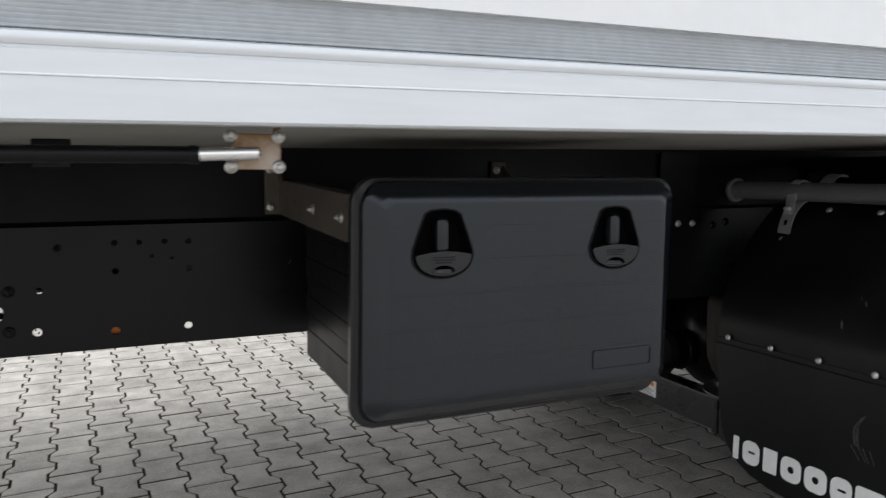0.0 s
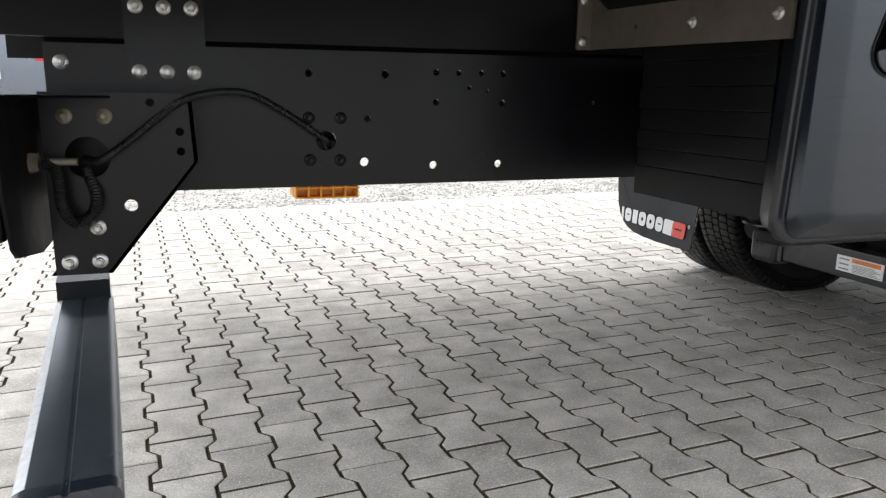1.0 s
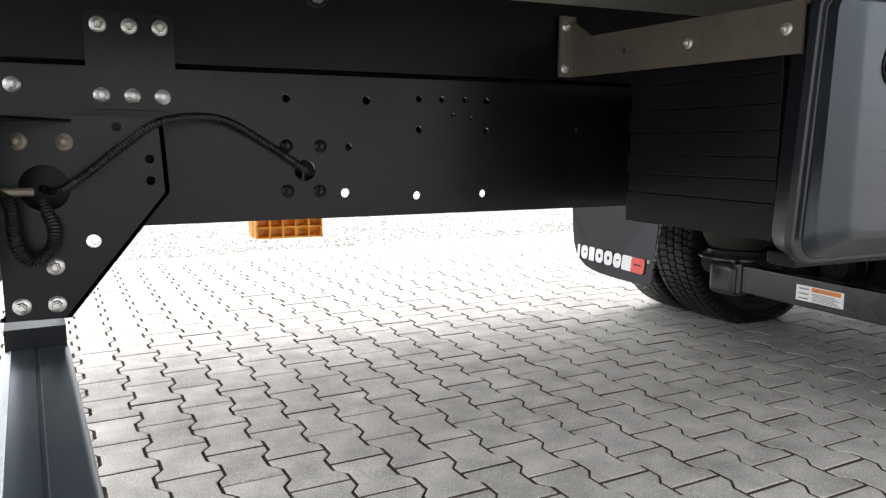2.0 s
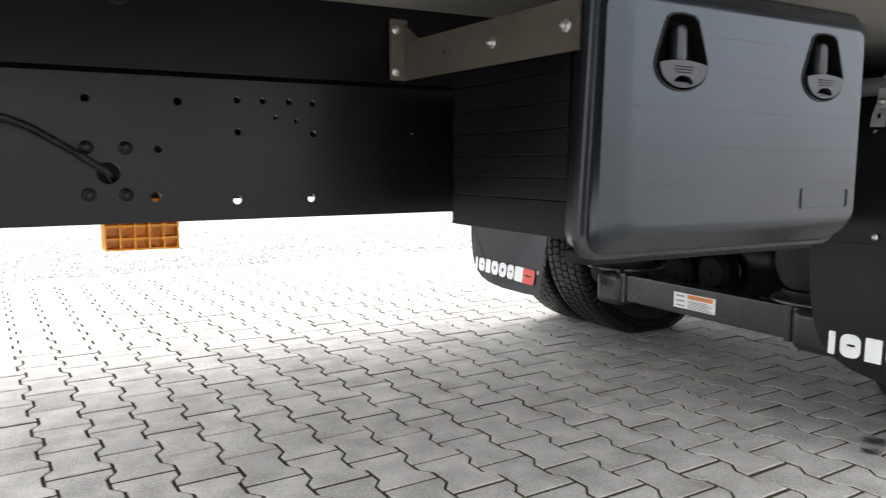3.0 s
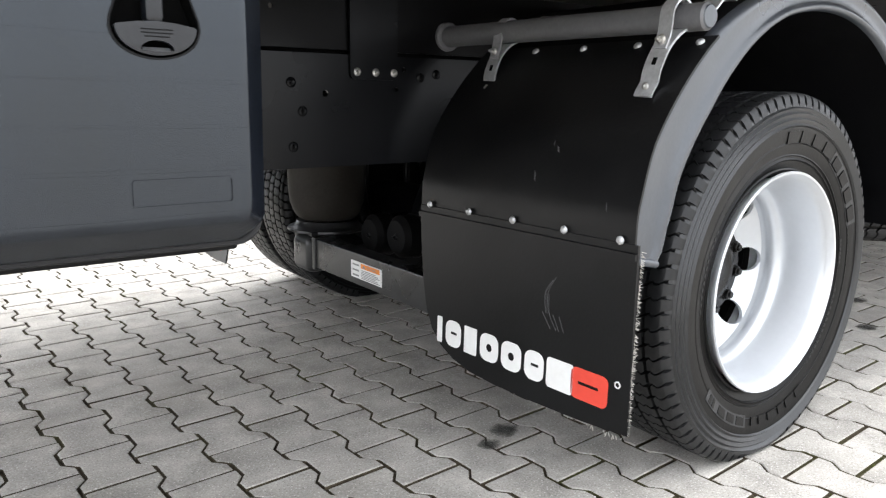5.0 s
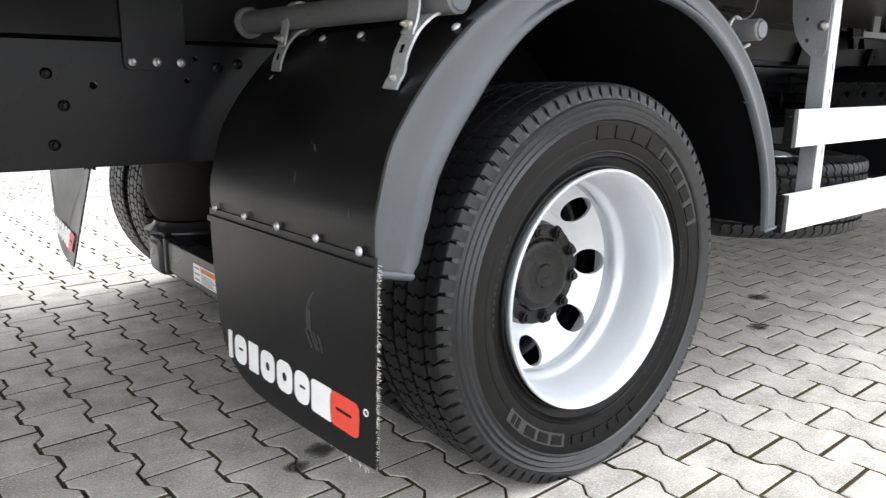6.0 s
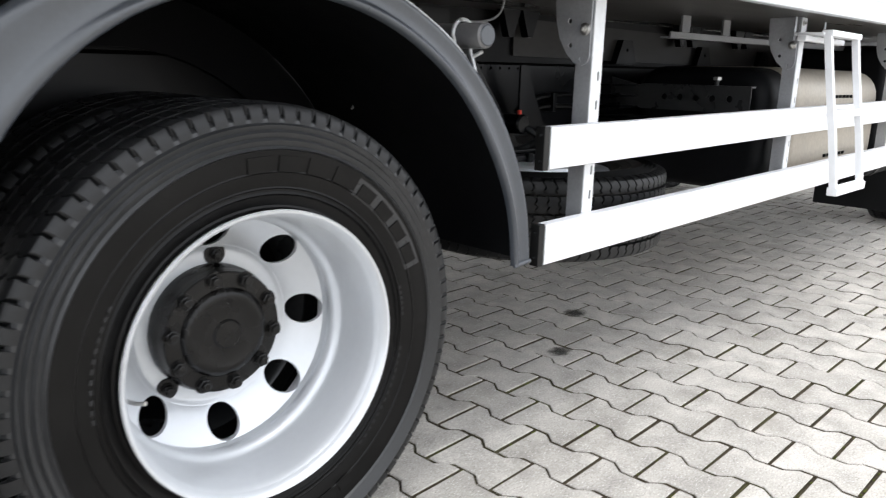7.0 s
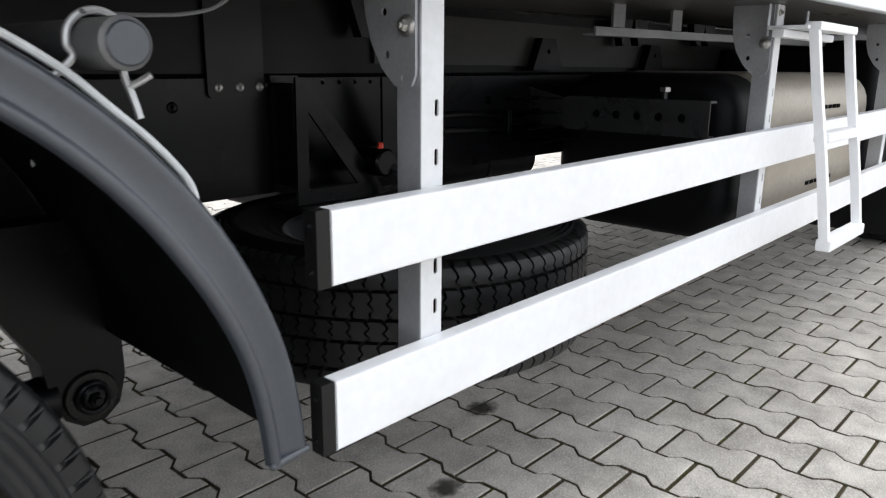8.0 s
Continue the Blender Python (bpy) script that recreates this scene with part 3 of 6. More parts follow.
    part("foot", box(1.57, 1.682, 2.475, 2.599, .668, .6835, .005, seg=3), M_AXLE, p)
    part("hat", box(1.575, 1.632, 2.53, 2.599, .8005, .835, .004), M_MATT, p)
    part("hat_flange", box(1.568, 1.642, 2.52, 2.599, .8355, .8395, .001), M_MATT, p)
    # channel and gusset behind the wheel
    c = part("spare_carrier", extrude_x([(2.523, .95), (2.587, .95), (2.587, .72), (2.523, .72)], 3.857, 3.867), M_FRAME, t, "black spare wheel carrier bracket")
    part("web_plate", box(3.845, 3.92, 2.588, 2.599, .71, .965), M_FRAME, c)
    g = lambda u, v, d: (u, 2.515 + d, v)
    part("gusset", sheet([(3.862, .962), (3.89, .962), (4.127, .678), (3.857, .678)], [[(3.893, .888), (4.034, .712), (3.889, .712)]], g, .008), M_FRAME, c)
    part("gusset", sheet([(4.116, .962), (4.142, .962), (4.262, .75), (4.116, .75)], [], g, .008), M_FRAME, c)
    part("arm", box(3.85, 4.3, 2.45, 2.61, .664, .676, .003), M_FRAME, c)
    bolts(c, [(3.89, 2.588, .89), (3.885, 2.588, .735)], BOLT_K)
    for z in (.765, .81, .852, .895):
        part("fin", box(4.7, 4.95, 2.47, 2.599, z, z + .006), M_FRAME, t)
    # triangular body mounts on the subframe
    for x in (4.87, 5.58, 6.3):
        m = sheet([(x - .08, .962), (x + .08, .962), (x + .035, 1.06), (x - .035, 1.06)], [circle(x, 1.02, .008)], lambda u, v, d: (u, 2.56 + d, v + .02), .03)
        part("body_mount", m, M_FRAME2, t)
    # bracket arm with five holes
    arm = sheet([(2.0, .812), (2.46, .812), (2.6, .79), (2.6, .93), (2.46, .9), (2.0, .9)], [circle(y, .857, .013) for y in (2.08, 2.148, 2.215, 2.283, 2.35)],
                lambda u, v, d: (4.83 + d, u, v), .006)
    a = part("tank_arm", arm, M_AXLE, t, "dark grey bracket arm with round holes")
    part("lip", box(4.83, 4.87, 2.0, 2.46, .9, .906), M_AXLE, a)
    part("lip", box(4.83, 4.87, 2.0, 2.46, .806, .812), M_AXLE, a)
    part("clamp", rod((4.885, 2.16, .88), (4.885, 2.16, .94), .008), M_AXLE, a)
    part("nut", rod((4.885, 2.16, .926), (4.885, 2.16, .938), .016, 6), M_ZINC, a)
    return t


def rear_bracket():
    t = thing("underrun_bracket", "black plate bracket bolted under the rear end of the frame", "bracket", (-.03, 2.49, .55))
    out = [(-.145, .853), (.086, .853), (.092, .739), (-.056, .553), (-.142, .553)]
    p = part("plate", sheet(out, [circle(-.02, .667, .0105), circle(-.08, .748, .034, 24), circle(.02, .838, .007), (circle(.064, .838, .007)), circle(.064, .79, .007), circle(.064, .757, .007)],
                            lambda u, v, d: (u, 2.488 + d, v), .008), M_FRAME, t)
    for (xa, za), (xb, zb) in zip(out[1:4], out[2:5]):
        bm = sheet([(0, 2.488), (1, 2.488), (1, 2.597), (0, 2.597)], [], lambda u, v, d: (xa + (xb - xa) * u - .001 - d, v, za + (zb - za) * u), .007)
        part("flange", bm, M_FRAME, t)
    bolts(p, [(-.051, 2.488, .815), (-.11, 2.488, .815)], BOLT_D)
    bolts(p, [(-.073, 2.488, .632), (-.074, 2.488, .575), (-.12, 2.488, .575)], BOLT_L)
    # lamp bracket: a plate across the truck with a folded top
    lamp = sheet([(2.285, .848), (2.74, .848), (2.74, .6), (2.5, .592), (2.33, .618), (2.305, .635), (2.278, .72)], [], lambda u, v, d: (-.165 + d, u, v), .005)
    b = part("lamp_plate", lamp, M_MATT, t, "black folded tail lamp plate")
    part("top_fold", sheet([(-.16, 2.285), (-.04, 2.488), (-.16, 2.488)], [], lambda u, v, d: (u, v, .844 + d), .004), M_FRAME, b)
    part("lamp_housing", box(-.3, -.166, 2.3, 2.58, .64, .82, .02), M_MATT, b, "black plastic tail lamp housing")
    part("lamp_stud", rod((-.162, 2.45, .745), (-.09, 2.45, .745), .006), M_OLDZINC, b)
    part("lamp_nut", rod((-.158, 2.45, .745), (-.145, 2.45, .745), .016, 6), M_OLDZINC, b)
    return t


def underrun_bar():
    t = thing("underrun_bar", "dark grey aluminium underrun bar with end cap below the frame", "underrun bar", (-.05, 2.2, .41))
    d = Vector((.075, -.72, 0)).normalized()
    s = Vector((-d.y, d.x, 0))
    a0 = Vector((-.113, 2.56, .5))
    w = .046

    def run(sec, l0, l1, m, name, label="", parent=None):
        bm = bmesh.new()
        ends = [[bm.verts.new(a0 + d * k + s * u + Vector((0, 0, v))) for u, v in sec] for k in (l0, l1)]
        for i in range(len(sec)):
            j = (i + 1) % len(sec)
            bm.faces.new((ends[0][i], ends[0][j], ends[1][j], ends[1][i]))
        bm.faces.new(ends[0])
        bm.faces.new(ends[1][::-1])
        return part(name, bm, m, parent or t, label)
    top = [(w, -.1), (w, -.012), (w - .003, -.004), (w - .01, 0), (.0035, 0), (.002, -.003), (-.002, -.003), (-.0035, 0), (-w + .012, 0), (-w + .004, -.004), (-w, -.014), (-w, -.1)]
    bar = run(top, 0, .70, M_BUMPER, "beam")
    cap = [(u * 1.04, v * 1.03 + .002) for u, v in top]
    run(cap, .70, .722, M_BOX, "end_cap", "dark plastic end cap")
    run([(w - .004, -.09), (w - .004, .032), (-w + .004, .032), (-w + .004, -.09)], -.06, .03, M_FRAME, "mounting_sleeve", "black mounting sleeve")
    # pale strip laid on the corner as a painted highlight of the sky
    run([(-w - .0005, -.02), (-w - .0015, -.014), (-w + .003, -.0025), (-w + .012, .0008), (-w + .013, -.001), (-w + .004, -.006), (-w + .0005, -.016)], 0, .70, M_GALV, "edge_highlight", "bright strip painted in for the sky's reflection on the edge", bar)
    return t


def cable_loom():
    t = thing("cable_conduit", "black corrugated cable conduit looped beside the frame", "cable", (0, 2.48, .7))
    part("lead", hose([(-.085, 2.51, .745), (-.06, 2.468, .745), (-.02, 2.46, .772), (.03, 2.466, .812), (.08, 2.478, .846), (.15, 2.545, .858), (.2, 2.57, .849), (.26, 2.585, .815), (.305, 2.585, .785), (.33, 2.6, .768), (.345, 2.66, .75)], .0068, 10, ripple=.0012), M_CABLE, t)
    part("elbow", hose([(-.16, 2.45, .735), (-.132, 2.45, .742), (-.12, 2.45, .722), (-.117, 2.45, .672), (-.1, 2.455, .646), (-.076, 2.46, .66), (-.07, 2.47, .69), (-.085, 2.5, .725)], .0098, 10, ripple=.0015), M_CABLE, t)
    return t


# ---- small things under the body ----
def under_body_fittings():
    t = thing("gas_strut", "black gas strut with chrome rod in a rusty bracket", "gas strut", (.6, 1.81, 1.06))
    part("cylinder", rod((.4, 1.815, 1.066), (.66, 1.808, 1.068), .0095, bevel=.003), M_FRAME, t)
    part("collar", rod((.655, 1.808, 1.068), (.668, 1.8075, 1.068), .0105, bevel=.002), M_FRAME, t)
    part("rod", rod((.66, 1.806, 1.068), (.733, 1.803, 1.0705), .0078, bevel=.002), M_CHROME, t)
    b = part("bracket", box(.704, .757, 1.814, 1.819, 1.052, 1.093, .002), M_RUST, t, "rusty steel bracket with four bolts")
    part("web", box(.7545, .7595, 1.8195, 1.84, 1.05, 1.103), M_RUST, b)
    for x, z in ((.702, 1.055), (.756, 1.055), (.702, 1.09), (.756, 1.09)):
        placed("bolt", BOLT_M, Matrix.Translation((x, 1.8135, z)) @ Matrix.Rotation(x * 9 + z * 5, 4, "Y") @ Matrix.Diagonal((.8, .9, .8, 1)), b)
    m = thing("marker_lamp", "orange side marker lamp in a black housing under the body edge", "marker lamp", (.385, 1.84, 1.06))
    part("housing", box(.313, .452, 1.842, 1.875, 1.056, 1.104, .012), M_CABLE, m, "black plastic housing")
    part("lens", box(.33, .434, 1.832, 1.848, 1.063, 1.094, .004), M_LENS, m, "orange ribbed lens")
    bar = thing("support_rail", "light grey square rail with welded hanger under the body", "rail", (0, 1.96, 1.04))
    part("rail", box(-.42, .385, 1.93, 1.975, 1.036, 1.07, .004), M_PLATE, bar)
    part("hanger", box(.27, .315, 1.915, 1.93, 1.045, 1.101, .004), M_PLATE, bar)
    part("hanger", box(-.3, -.255, 1.915, 1.93, 1.045, 1.094, .004), M_PLATE, bar)
    h = thing("hinge_lug", "small dark steel hinge lug with bolt under the body", "bracket", (.48, 2.23, 1.08))
    part("lug", box(.455, .51, 2.225, 2.245, 1.055, 1.101, .004), M_FRAME, h)
    bolts(h, [(.482, 2.225, 1.075)], BOLT_M)


# ---- tool box ----
def toolbox():
    t = thing("toolbox", "dark grey plastic tool box with two latches hung beside the frame", "tool box", (1.18, 2.2, .655))
    rings = []  # y, x0, x1, z0, z1, corner: a soft crease round a flat face, then a straight flank
    for i in range(7):
        q = i / 6
        u = -.007 * (1 - q) ** 2
        rings.append((1.9665 + .006 * q * q, .936 - u - .0056 * q * q, 1.456 + u + .0056 * q * q, .692 - u - .0075 * q * q, 1.01 + u + .0065 * q * q, .016 + .004 * q))
    for q in (.2, .4, .48, .6, .8, 1):  # the ends slope first, then run straight back; top and bottom slope all the way
        e = min(1, q / .48)
        rings.append((1.9725 + .044 * q, .9304 - .0209 * e - .001 * q, 1.4616 + .0235 * e, .6845 - .0305 * q, 1.0165 + .0185 * q, .02 + .015 * q))
    lip = [rings[-1], (2.0185, .908, 1.486, .653, 1.0365, .036), (2.0195, .907, 1.487, .652, 1.0375, .036), (2.0205, .8995, 1.4925, .6472, 1.0415, .037), (2.0235, .897, 1.494, .645, 1.0435, .038), (2.036, .897, 1.494, .645, 1.0435, .038), (2.04, .901, 1.49, .649, 1.0395, .036), (2.075, .916, 1.484, .654, 1.034, .034)]
    bm = bmesh.new()
    def skin(bm, some):
        loops = [[bm.verts.new((u, y - .026 * max(0, min(1, (v - .97) / .05)) * min(1, (y - 1.9665) / .05), v)) for u, v in round_rect(x0, x1, z0, z1, r, 6)] for y, x0, x1, z0, z1, r in some]
        for a, b in zip(loops, loops[1:]):
            for i in range(len(a)):
                j = (i + 1) % len(a)
                bm.faces.new((a[i], a[j], b[j], b[i]))
        return loops
    loops = skin(bm, rings)
    flank = set(bm.faces)
    edge = bmesh.new()
    bmesh.ops.contextual_create(edge, geom=skin(edge, lip)[-1])

    def latch_loop(cx, k=1.0):
        pts = [(-.027, .046), (-.018, .052), (0, .054), (.018, .052), (.027, .046), (.036, .02), (.045, -.008), (.046, -.018)]
        pts += [(.045 * math.cos(radians(a)), -.02 + .032 * math.sin(radians(a))) for a in range(-10, -171, -10)]
        pts += [(-.046, -.018), (-.045, -.008), (-.036, .02)]
        return [(cx + k * x * 1.1, .9405 + k * z) for x, z in pts]
    centres = (1.03, 1.348)
    face = [(v.co.x, v.co.z) for v in loops[0]]
    sheet(face, [latch_loop(cx) for cx in centres], lambda u, v, d: (u, 1.9665 + d, v), .0025, bm)
    bmesh.ops.delete(bm, geom=[f for f in bm.faces if f not in flank and max(v.co.y for v in f.verts) > 1.96655], context="FACES")
    bmesh.ops.contextual_create(bm, geom=loops[-1])
    bmesh.ops.remove_doubles(bm, verts=bm.verts, dist=1e-5)
    lid = part("lid", bm, M_LID, t, "dark grey moulded lid with rounded rim", angle=40)
    if not lid.modifiers:
        lid.modifiers.new("flat_faces", "WEIGHTED_NORMAL").keep_sharp = True
    part("rim", edge, M_BOXRIM, lid, "black bevelled rim", angle=40)
    for cx in centres:
        la = part("latch", sheet(latch_loop(cx, 1.03), [latch_loop(cx, .985)], lambda u, v, d: (u, 1.9648 + d, v), .006), M_BOXDARK, lid, "black recessed turn latch")
        cup = bmesh.new()
        a = [cup.verts.new((u, 1.968, v)) for u, v in latch_loop(cx, .99)]
        b = [cup.verts.new((u, 1.99, v)) for u, v in latch_loop(cx, .93)]
        for i in range(len(a)):
            j = (i + 1) % len(a)
            cup.faces.new((a[i], a[j], b[j], b[i]))
        cup.faces.new(b)
        part("cup", cup, M_VOID, la)
        part("lever", box(cx - .012, cx + .012, 1.963, 1.987, .925, .982, .0105), M_BOXRIM, la)
        tongue = [(x, z - .001) for x, z in latch_loop(cx, .915) if z < .925] + [(cx + .0435, .9255), (cx + .022, .929), (cx, .9305), (cx - .022, .929), (cx - .0435, .9255)]
        tongue.sort(key=lambda p: math.atan2(p[1] - .908, p[0] - cx))
        slot = [(cx + .019 * math.cos(radians(a)), .8985 + (.0105 if a < 180 else .002) * math.sin(radians(a))) for a in range(0, 360, 24)]
        grip = part("grip", sheet(tongue, [slot], lambda u, v, d: (u, 1.9605 + d + 2.2 * (v - .918) ** 2, v), .008), M_BOXRIM, la, "dark grey moulded grip with thumb recess")
        # pale sill paints in the highlight on the thumb recess's lower edge
        part("recess_highlight", extrude_x([(1.9625, .8965), (1.971, .9015), (1.972, .8975), (1.964, .8945)], cx - .016, cx + .016, 0), M_TUBE, grip)
        for z, w in ((.9125, .014), (.9165, .018), (.9205, .018)):
            part("grip_rib", box(cx - w, cx + w, 1.9592, 1.9612, z, z + .0012, .0003), M_BOXDARK, grip)
    for z in (.758, .81, .864):
        part("seam", box(.95, 1.448, 1.966 if z > .85 else 1.9662, 1.9675, z, z + .0022, .0001), M_LID, lid)
    part("plate_recess", sheet(round_rect(1.31, 1.432, .714, .7475, .003, 2), [round_rect(1.3115, 1.4305, .7155, .745, .003, 2)], lambda u, v, d: (u, 1.9645 + d, v), .003), M_LID, lid)
    # ribbed body behind the lid
    z = .672
    hs = [.057, .035, .035, .04, .04, .045, .04]
    for i, h in enumerate(hs):
        o = .001 if i % 2 else 0
        part("body_band", box(.918 + o, 1.476 - o, 2.076, 2.425 - .004 * (i % 2), z, z + h - .0006, .0015), M_BOXDARK, t, "black ribbed side wall of the box" if i == 0 else "")
        z += h
    for x in (.895, 1.46):
        b = part("hanger_arm", sheet([(2.03, .943), (2.6, .958), (2.6, 1.03), (2.03, 1.011)], [circle(2.42, .992, .005)], lambda u, v, d: (x + d, u, v), .006), M_BRKT, t, "dusty brown steel hanger arm")
        part("fold", sheet([(2.03, 1.011), (2.6, 1.03), (2.6, 1.035), (2.03, 1.016)], [], lambda u, v, d: (x + d, u, v), .035), M_BRKT, b)
        part("foot_plate", box(x - .03, x + .008, 2.588, 2.5995, .957, 1.08, .003), M_BRKT, b)
        part("gusset", sheet([(2.52, 1.03), (2.588, 1.03), (2.588, 1.07)], [], lambda u, v, d: (x - .002 + d, u, v), .004), M_BRKT, b)
        bolts(b, [(x - .018, 2.588, .974), (x - .018, 2.588, 1.058)], BOLT_M)
        if x < 1:
            bolts(b, [(x, 2.25, .984), (x, 2.055, .98)], BOLT_M, TO_MINUS_X)
    part("bottom_tray", box(.935, 1.466, 2.046, 2.1, .634, .656, .005), M_BOXDARK, t)
    return t


# ---- wheels ----
def tyre_parts(t, c, w=.13, markings=True):
    """A tyre with ribs, sidewall rings and tread blocks; its outside faces -y. c: hub centre."""
    cx, cy, cz = c
    prof = [(r * (1 + .04 * max(0, (r - .27) / .15)), h) for r, h in [(.258, -.088), (.262, -.1), (.268, -.1045), (.2705, -.1085), (.274, -.1065), (.29, -.113), (.293, -.1175), (.297, -.1145), (.3, -.1145), (.302, -.118), (.3045, -.117), (.32, -.122), (.326, -.1228), (.3275, -.1252), (.33, -.1242), (.345, -.1275), (.361, -.1285), (.3635, -.1332), (.368, -.1278), (.3755, -.132),
            (.3795, -.1265), (.387, -.1306), (.391, -.1248), (.3975, -.1284), (.401, -.1225), (.406, -.121), (.412, -.114), (.4125, -.09)]]
    k = w / .13
    full = [(r, h * k) for r, h in prof] + [(.4285, 0)] + [(r, -h * k) for r, h in prof[::-1]]
    carcass = lathe(full, c, seg=96)
    for v in carcass.verts:
        if v.co.z < .03:
            v.co.y += .012 * (1 - max(v.co.z, 0) / .03) * (-1 if v.co.y < cy else 1)
            v.co.z = max(v.co.z, .003)
    # unmarked tyres take a blacker material that paints in the shade around them
    ty = part("tyre", carcass, M_TYRE if markings else M_MATT, t, "black ribbed road tyre", angle=25)
    band = [(r, h * k - .0007) for r, h in prof if .36 < r < .43]
    edge = lathe(band, c, seg=96)
    for v in edge.verts:
        if v.co.z < .03:
            v.co.y -= .012 * (1 - max(v.co.z, 0) / .03)
            v.co.z = max(v.co.z, .003)
    part("shoulder_band", edge, M_BAND if markings else M_MATT, ty, "dusty ribbed shoulder band" if markings else "", angle=25)
    tr = bmesh.new()
    n = 84
    zig = 2 * math.pi / n
    # columns of a block: across, shift along the tread, foot and top radius, half the cut beside it
    shoulder = [(-.1235, .0, .41, .4235, .15), (-.1205, .0, .414, .4345, .15), (-.115, .0, .417, .443, .13), (-.1145, .03, .418, .4435, .085), (-.106, .22, .421, .4465, .075), (-.098, .3, .422, .4475, .075), (-.09, .14, .423, .448, .085), (-.081, .34, .424, .4475, .13)]
    second = [(-.073, .44, .424, .4475, .13), (-.063, .62, .425, .4482, .08), (-.053, .42, .425, .4485, .075), (-.043, .68, .425, .4485, .075), (-.033, .48, .425, .4482, .08), (-.025, .62, .425, .4478, .13)]
    middle = [(-.018, .2, .425, .448, .13), (-.008, .44, .425, .4485, .08), (.003, .2, .425, .4485, .08), (.012, .48, .425, .4485, .08), (.018, .3, .425, .448, .13)]
    mirrored = lambda col: [(-h, sh + .4, low, high, gap) for h, sh, low, high, gap in col[::-1]]
    for col in (shoulder, second, middle, mirrored(second), mirrored(shoulder)):
        for i in range(n):
            rows = []
            for h, sh, low, high, gap in col:
                for tt in (i + gap, i + 1 - gap):
                    for r in (low, high):
                        ang = zig * (tt + sh)
                        rows.append(tr.verts.new((cx + r * math.cos(ang), cy + h * k, cz + r * math.sin(ang))))
            for j in range(len(col) - 1):
                p, q = rows[4 * j:4 * j + 4], rows[4 * j + 4:4 * j + 8]
                tr.faces.new((p[1], p[3], q[3], q[1]))
                tr.faces.new((p[0], p[1], q[1], q[0]))
                tr.faces.new((p[2], q[2], q[3], p[3]))
            p, q = rows[:4], rows[-4:]
            tr.faces.new((p[0], p[2], p[3], p[1]))
            tr.faces.new((q[0], q[1], q[3], q[2]))
    for v in tr.verts:
        v.co.z = max(v.co.z, .0015)
    part("tread", tr, M_TREAD, ty, "worn zigzag tread blocks", angle=30)
    if markings:
        def side(r):
            for (ra, ha), (rb, hb) in zip(prof, prof[1:]):
                if ra <= r <= rb:
                    return ha + (hb - ha) * (r - ra) / (rb - ra)
            return -.12

        def bars(spans, r0, r1, m, lift=.0016):
            """Raised plain bars, each a piece of its own, between two radii."""
            for a0, a1 in spans:
                bm = bmesh.new()
                steps = max(1, int((a1 - a0) / 4))
                rows = []
                for i in range(steps + 1):
                    a = radians(a0 + (a1 - a0) * i / steps)
                    rows.append([bm.verts.new((cx + r * math.cos(a), cy + side(r) * k - d, cz + r * math.sin(a))) for r, d in ((r0, -.003), (r0, lift), (r1, lift), (r1, -.003))])
                for p, q in zip(rows, rows[1:]):
                    for i in range(3):
                        bm.faces.new((p[i], q[i], q[i + 1], p[i + 1]))
                bm.faces.new(rows[0])
                bm.faces.new(rows[-1][::-1])
                part("moulded_bar", bm, m, ty)
        bars([(19.5, 58)], .329, .3635, M_MARK, .0012)
        bars([(21.5 + 9.4 * i, 21.5 + 9.4 * i + 6.6) for i in range(4)], .332, .3565, M_TYRE, .003)
        bars([(59.5 + 9.8 * i, 59.5 + 9.8 * i + 7.6) for i in range(4)], .334, .361, M_TYRE, .0022)
        bars([(-141, -106)], .325, .353, M_MARK)
        bars([(-138.5 + s, -138.5 + s + d) for s, d in ((0, 2), (3, 2), (9, 6), (17, 6), (25, 6), (37, 4), (43, 5), (50, 6), (58, 4), (64, 6), (72, 5))], .329, .349, M_TYRE, .0028)
        bars([(-12 - 3 * i, -10.5 - 3 * i) for i in range(14)] + [(2 + 2.2 * i, 3.2 + 2.2 * i) for i in range(6)], .306, .312, M_TREAD, .001)
        bars([(150 + 3 * i, 151.6 + 3 * i) for i in range(12)], .305, .311, M_TREAD, .001)
    return ty


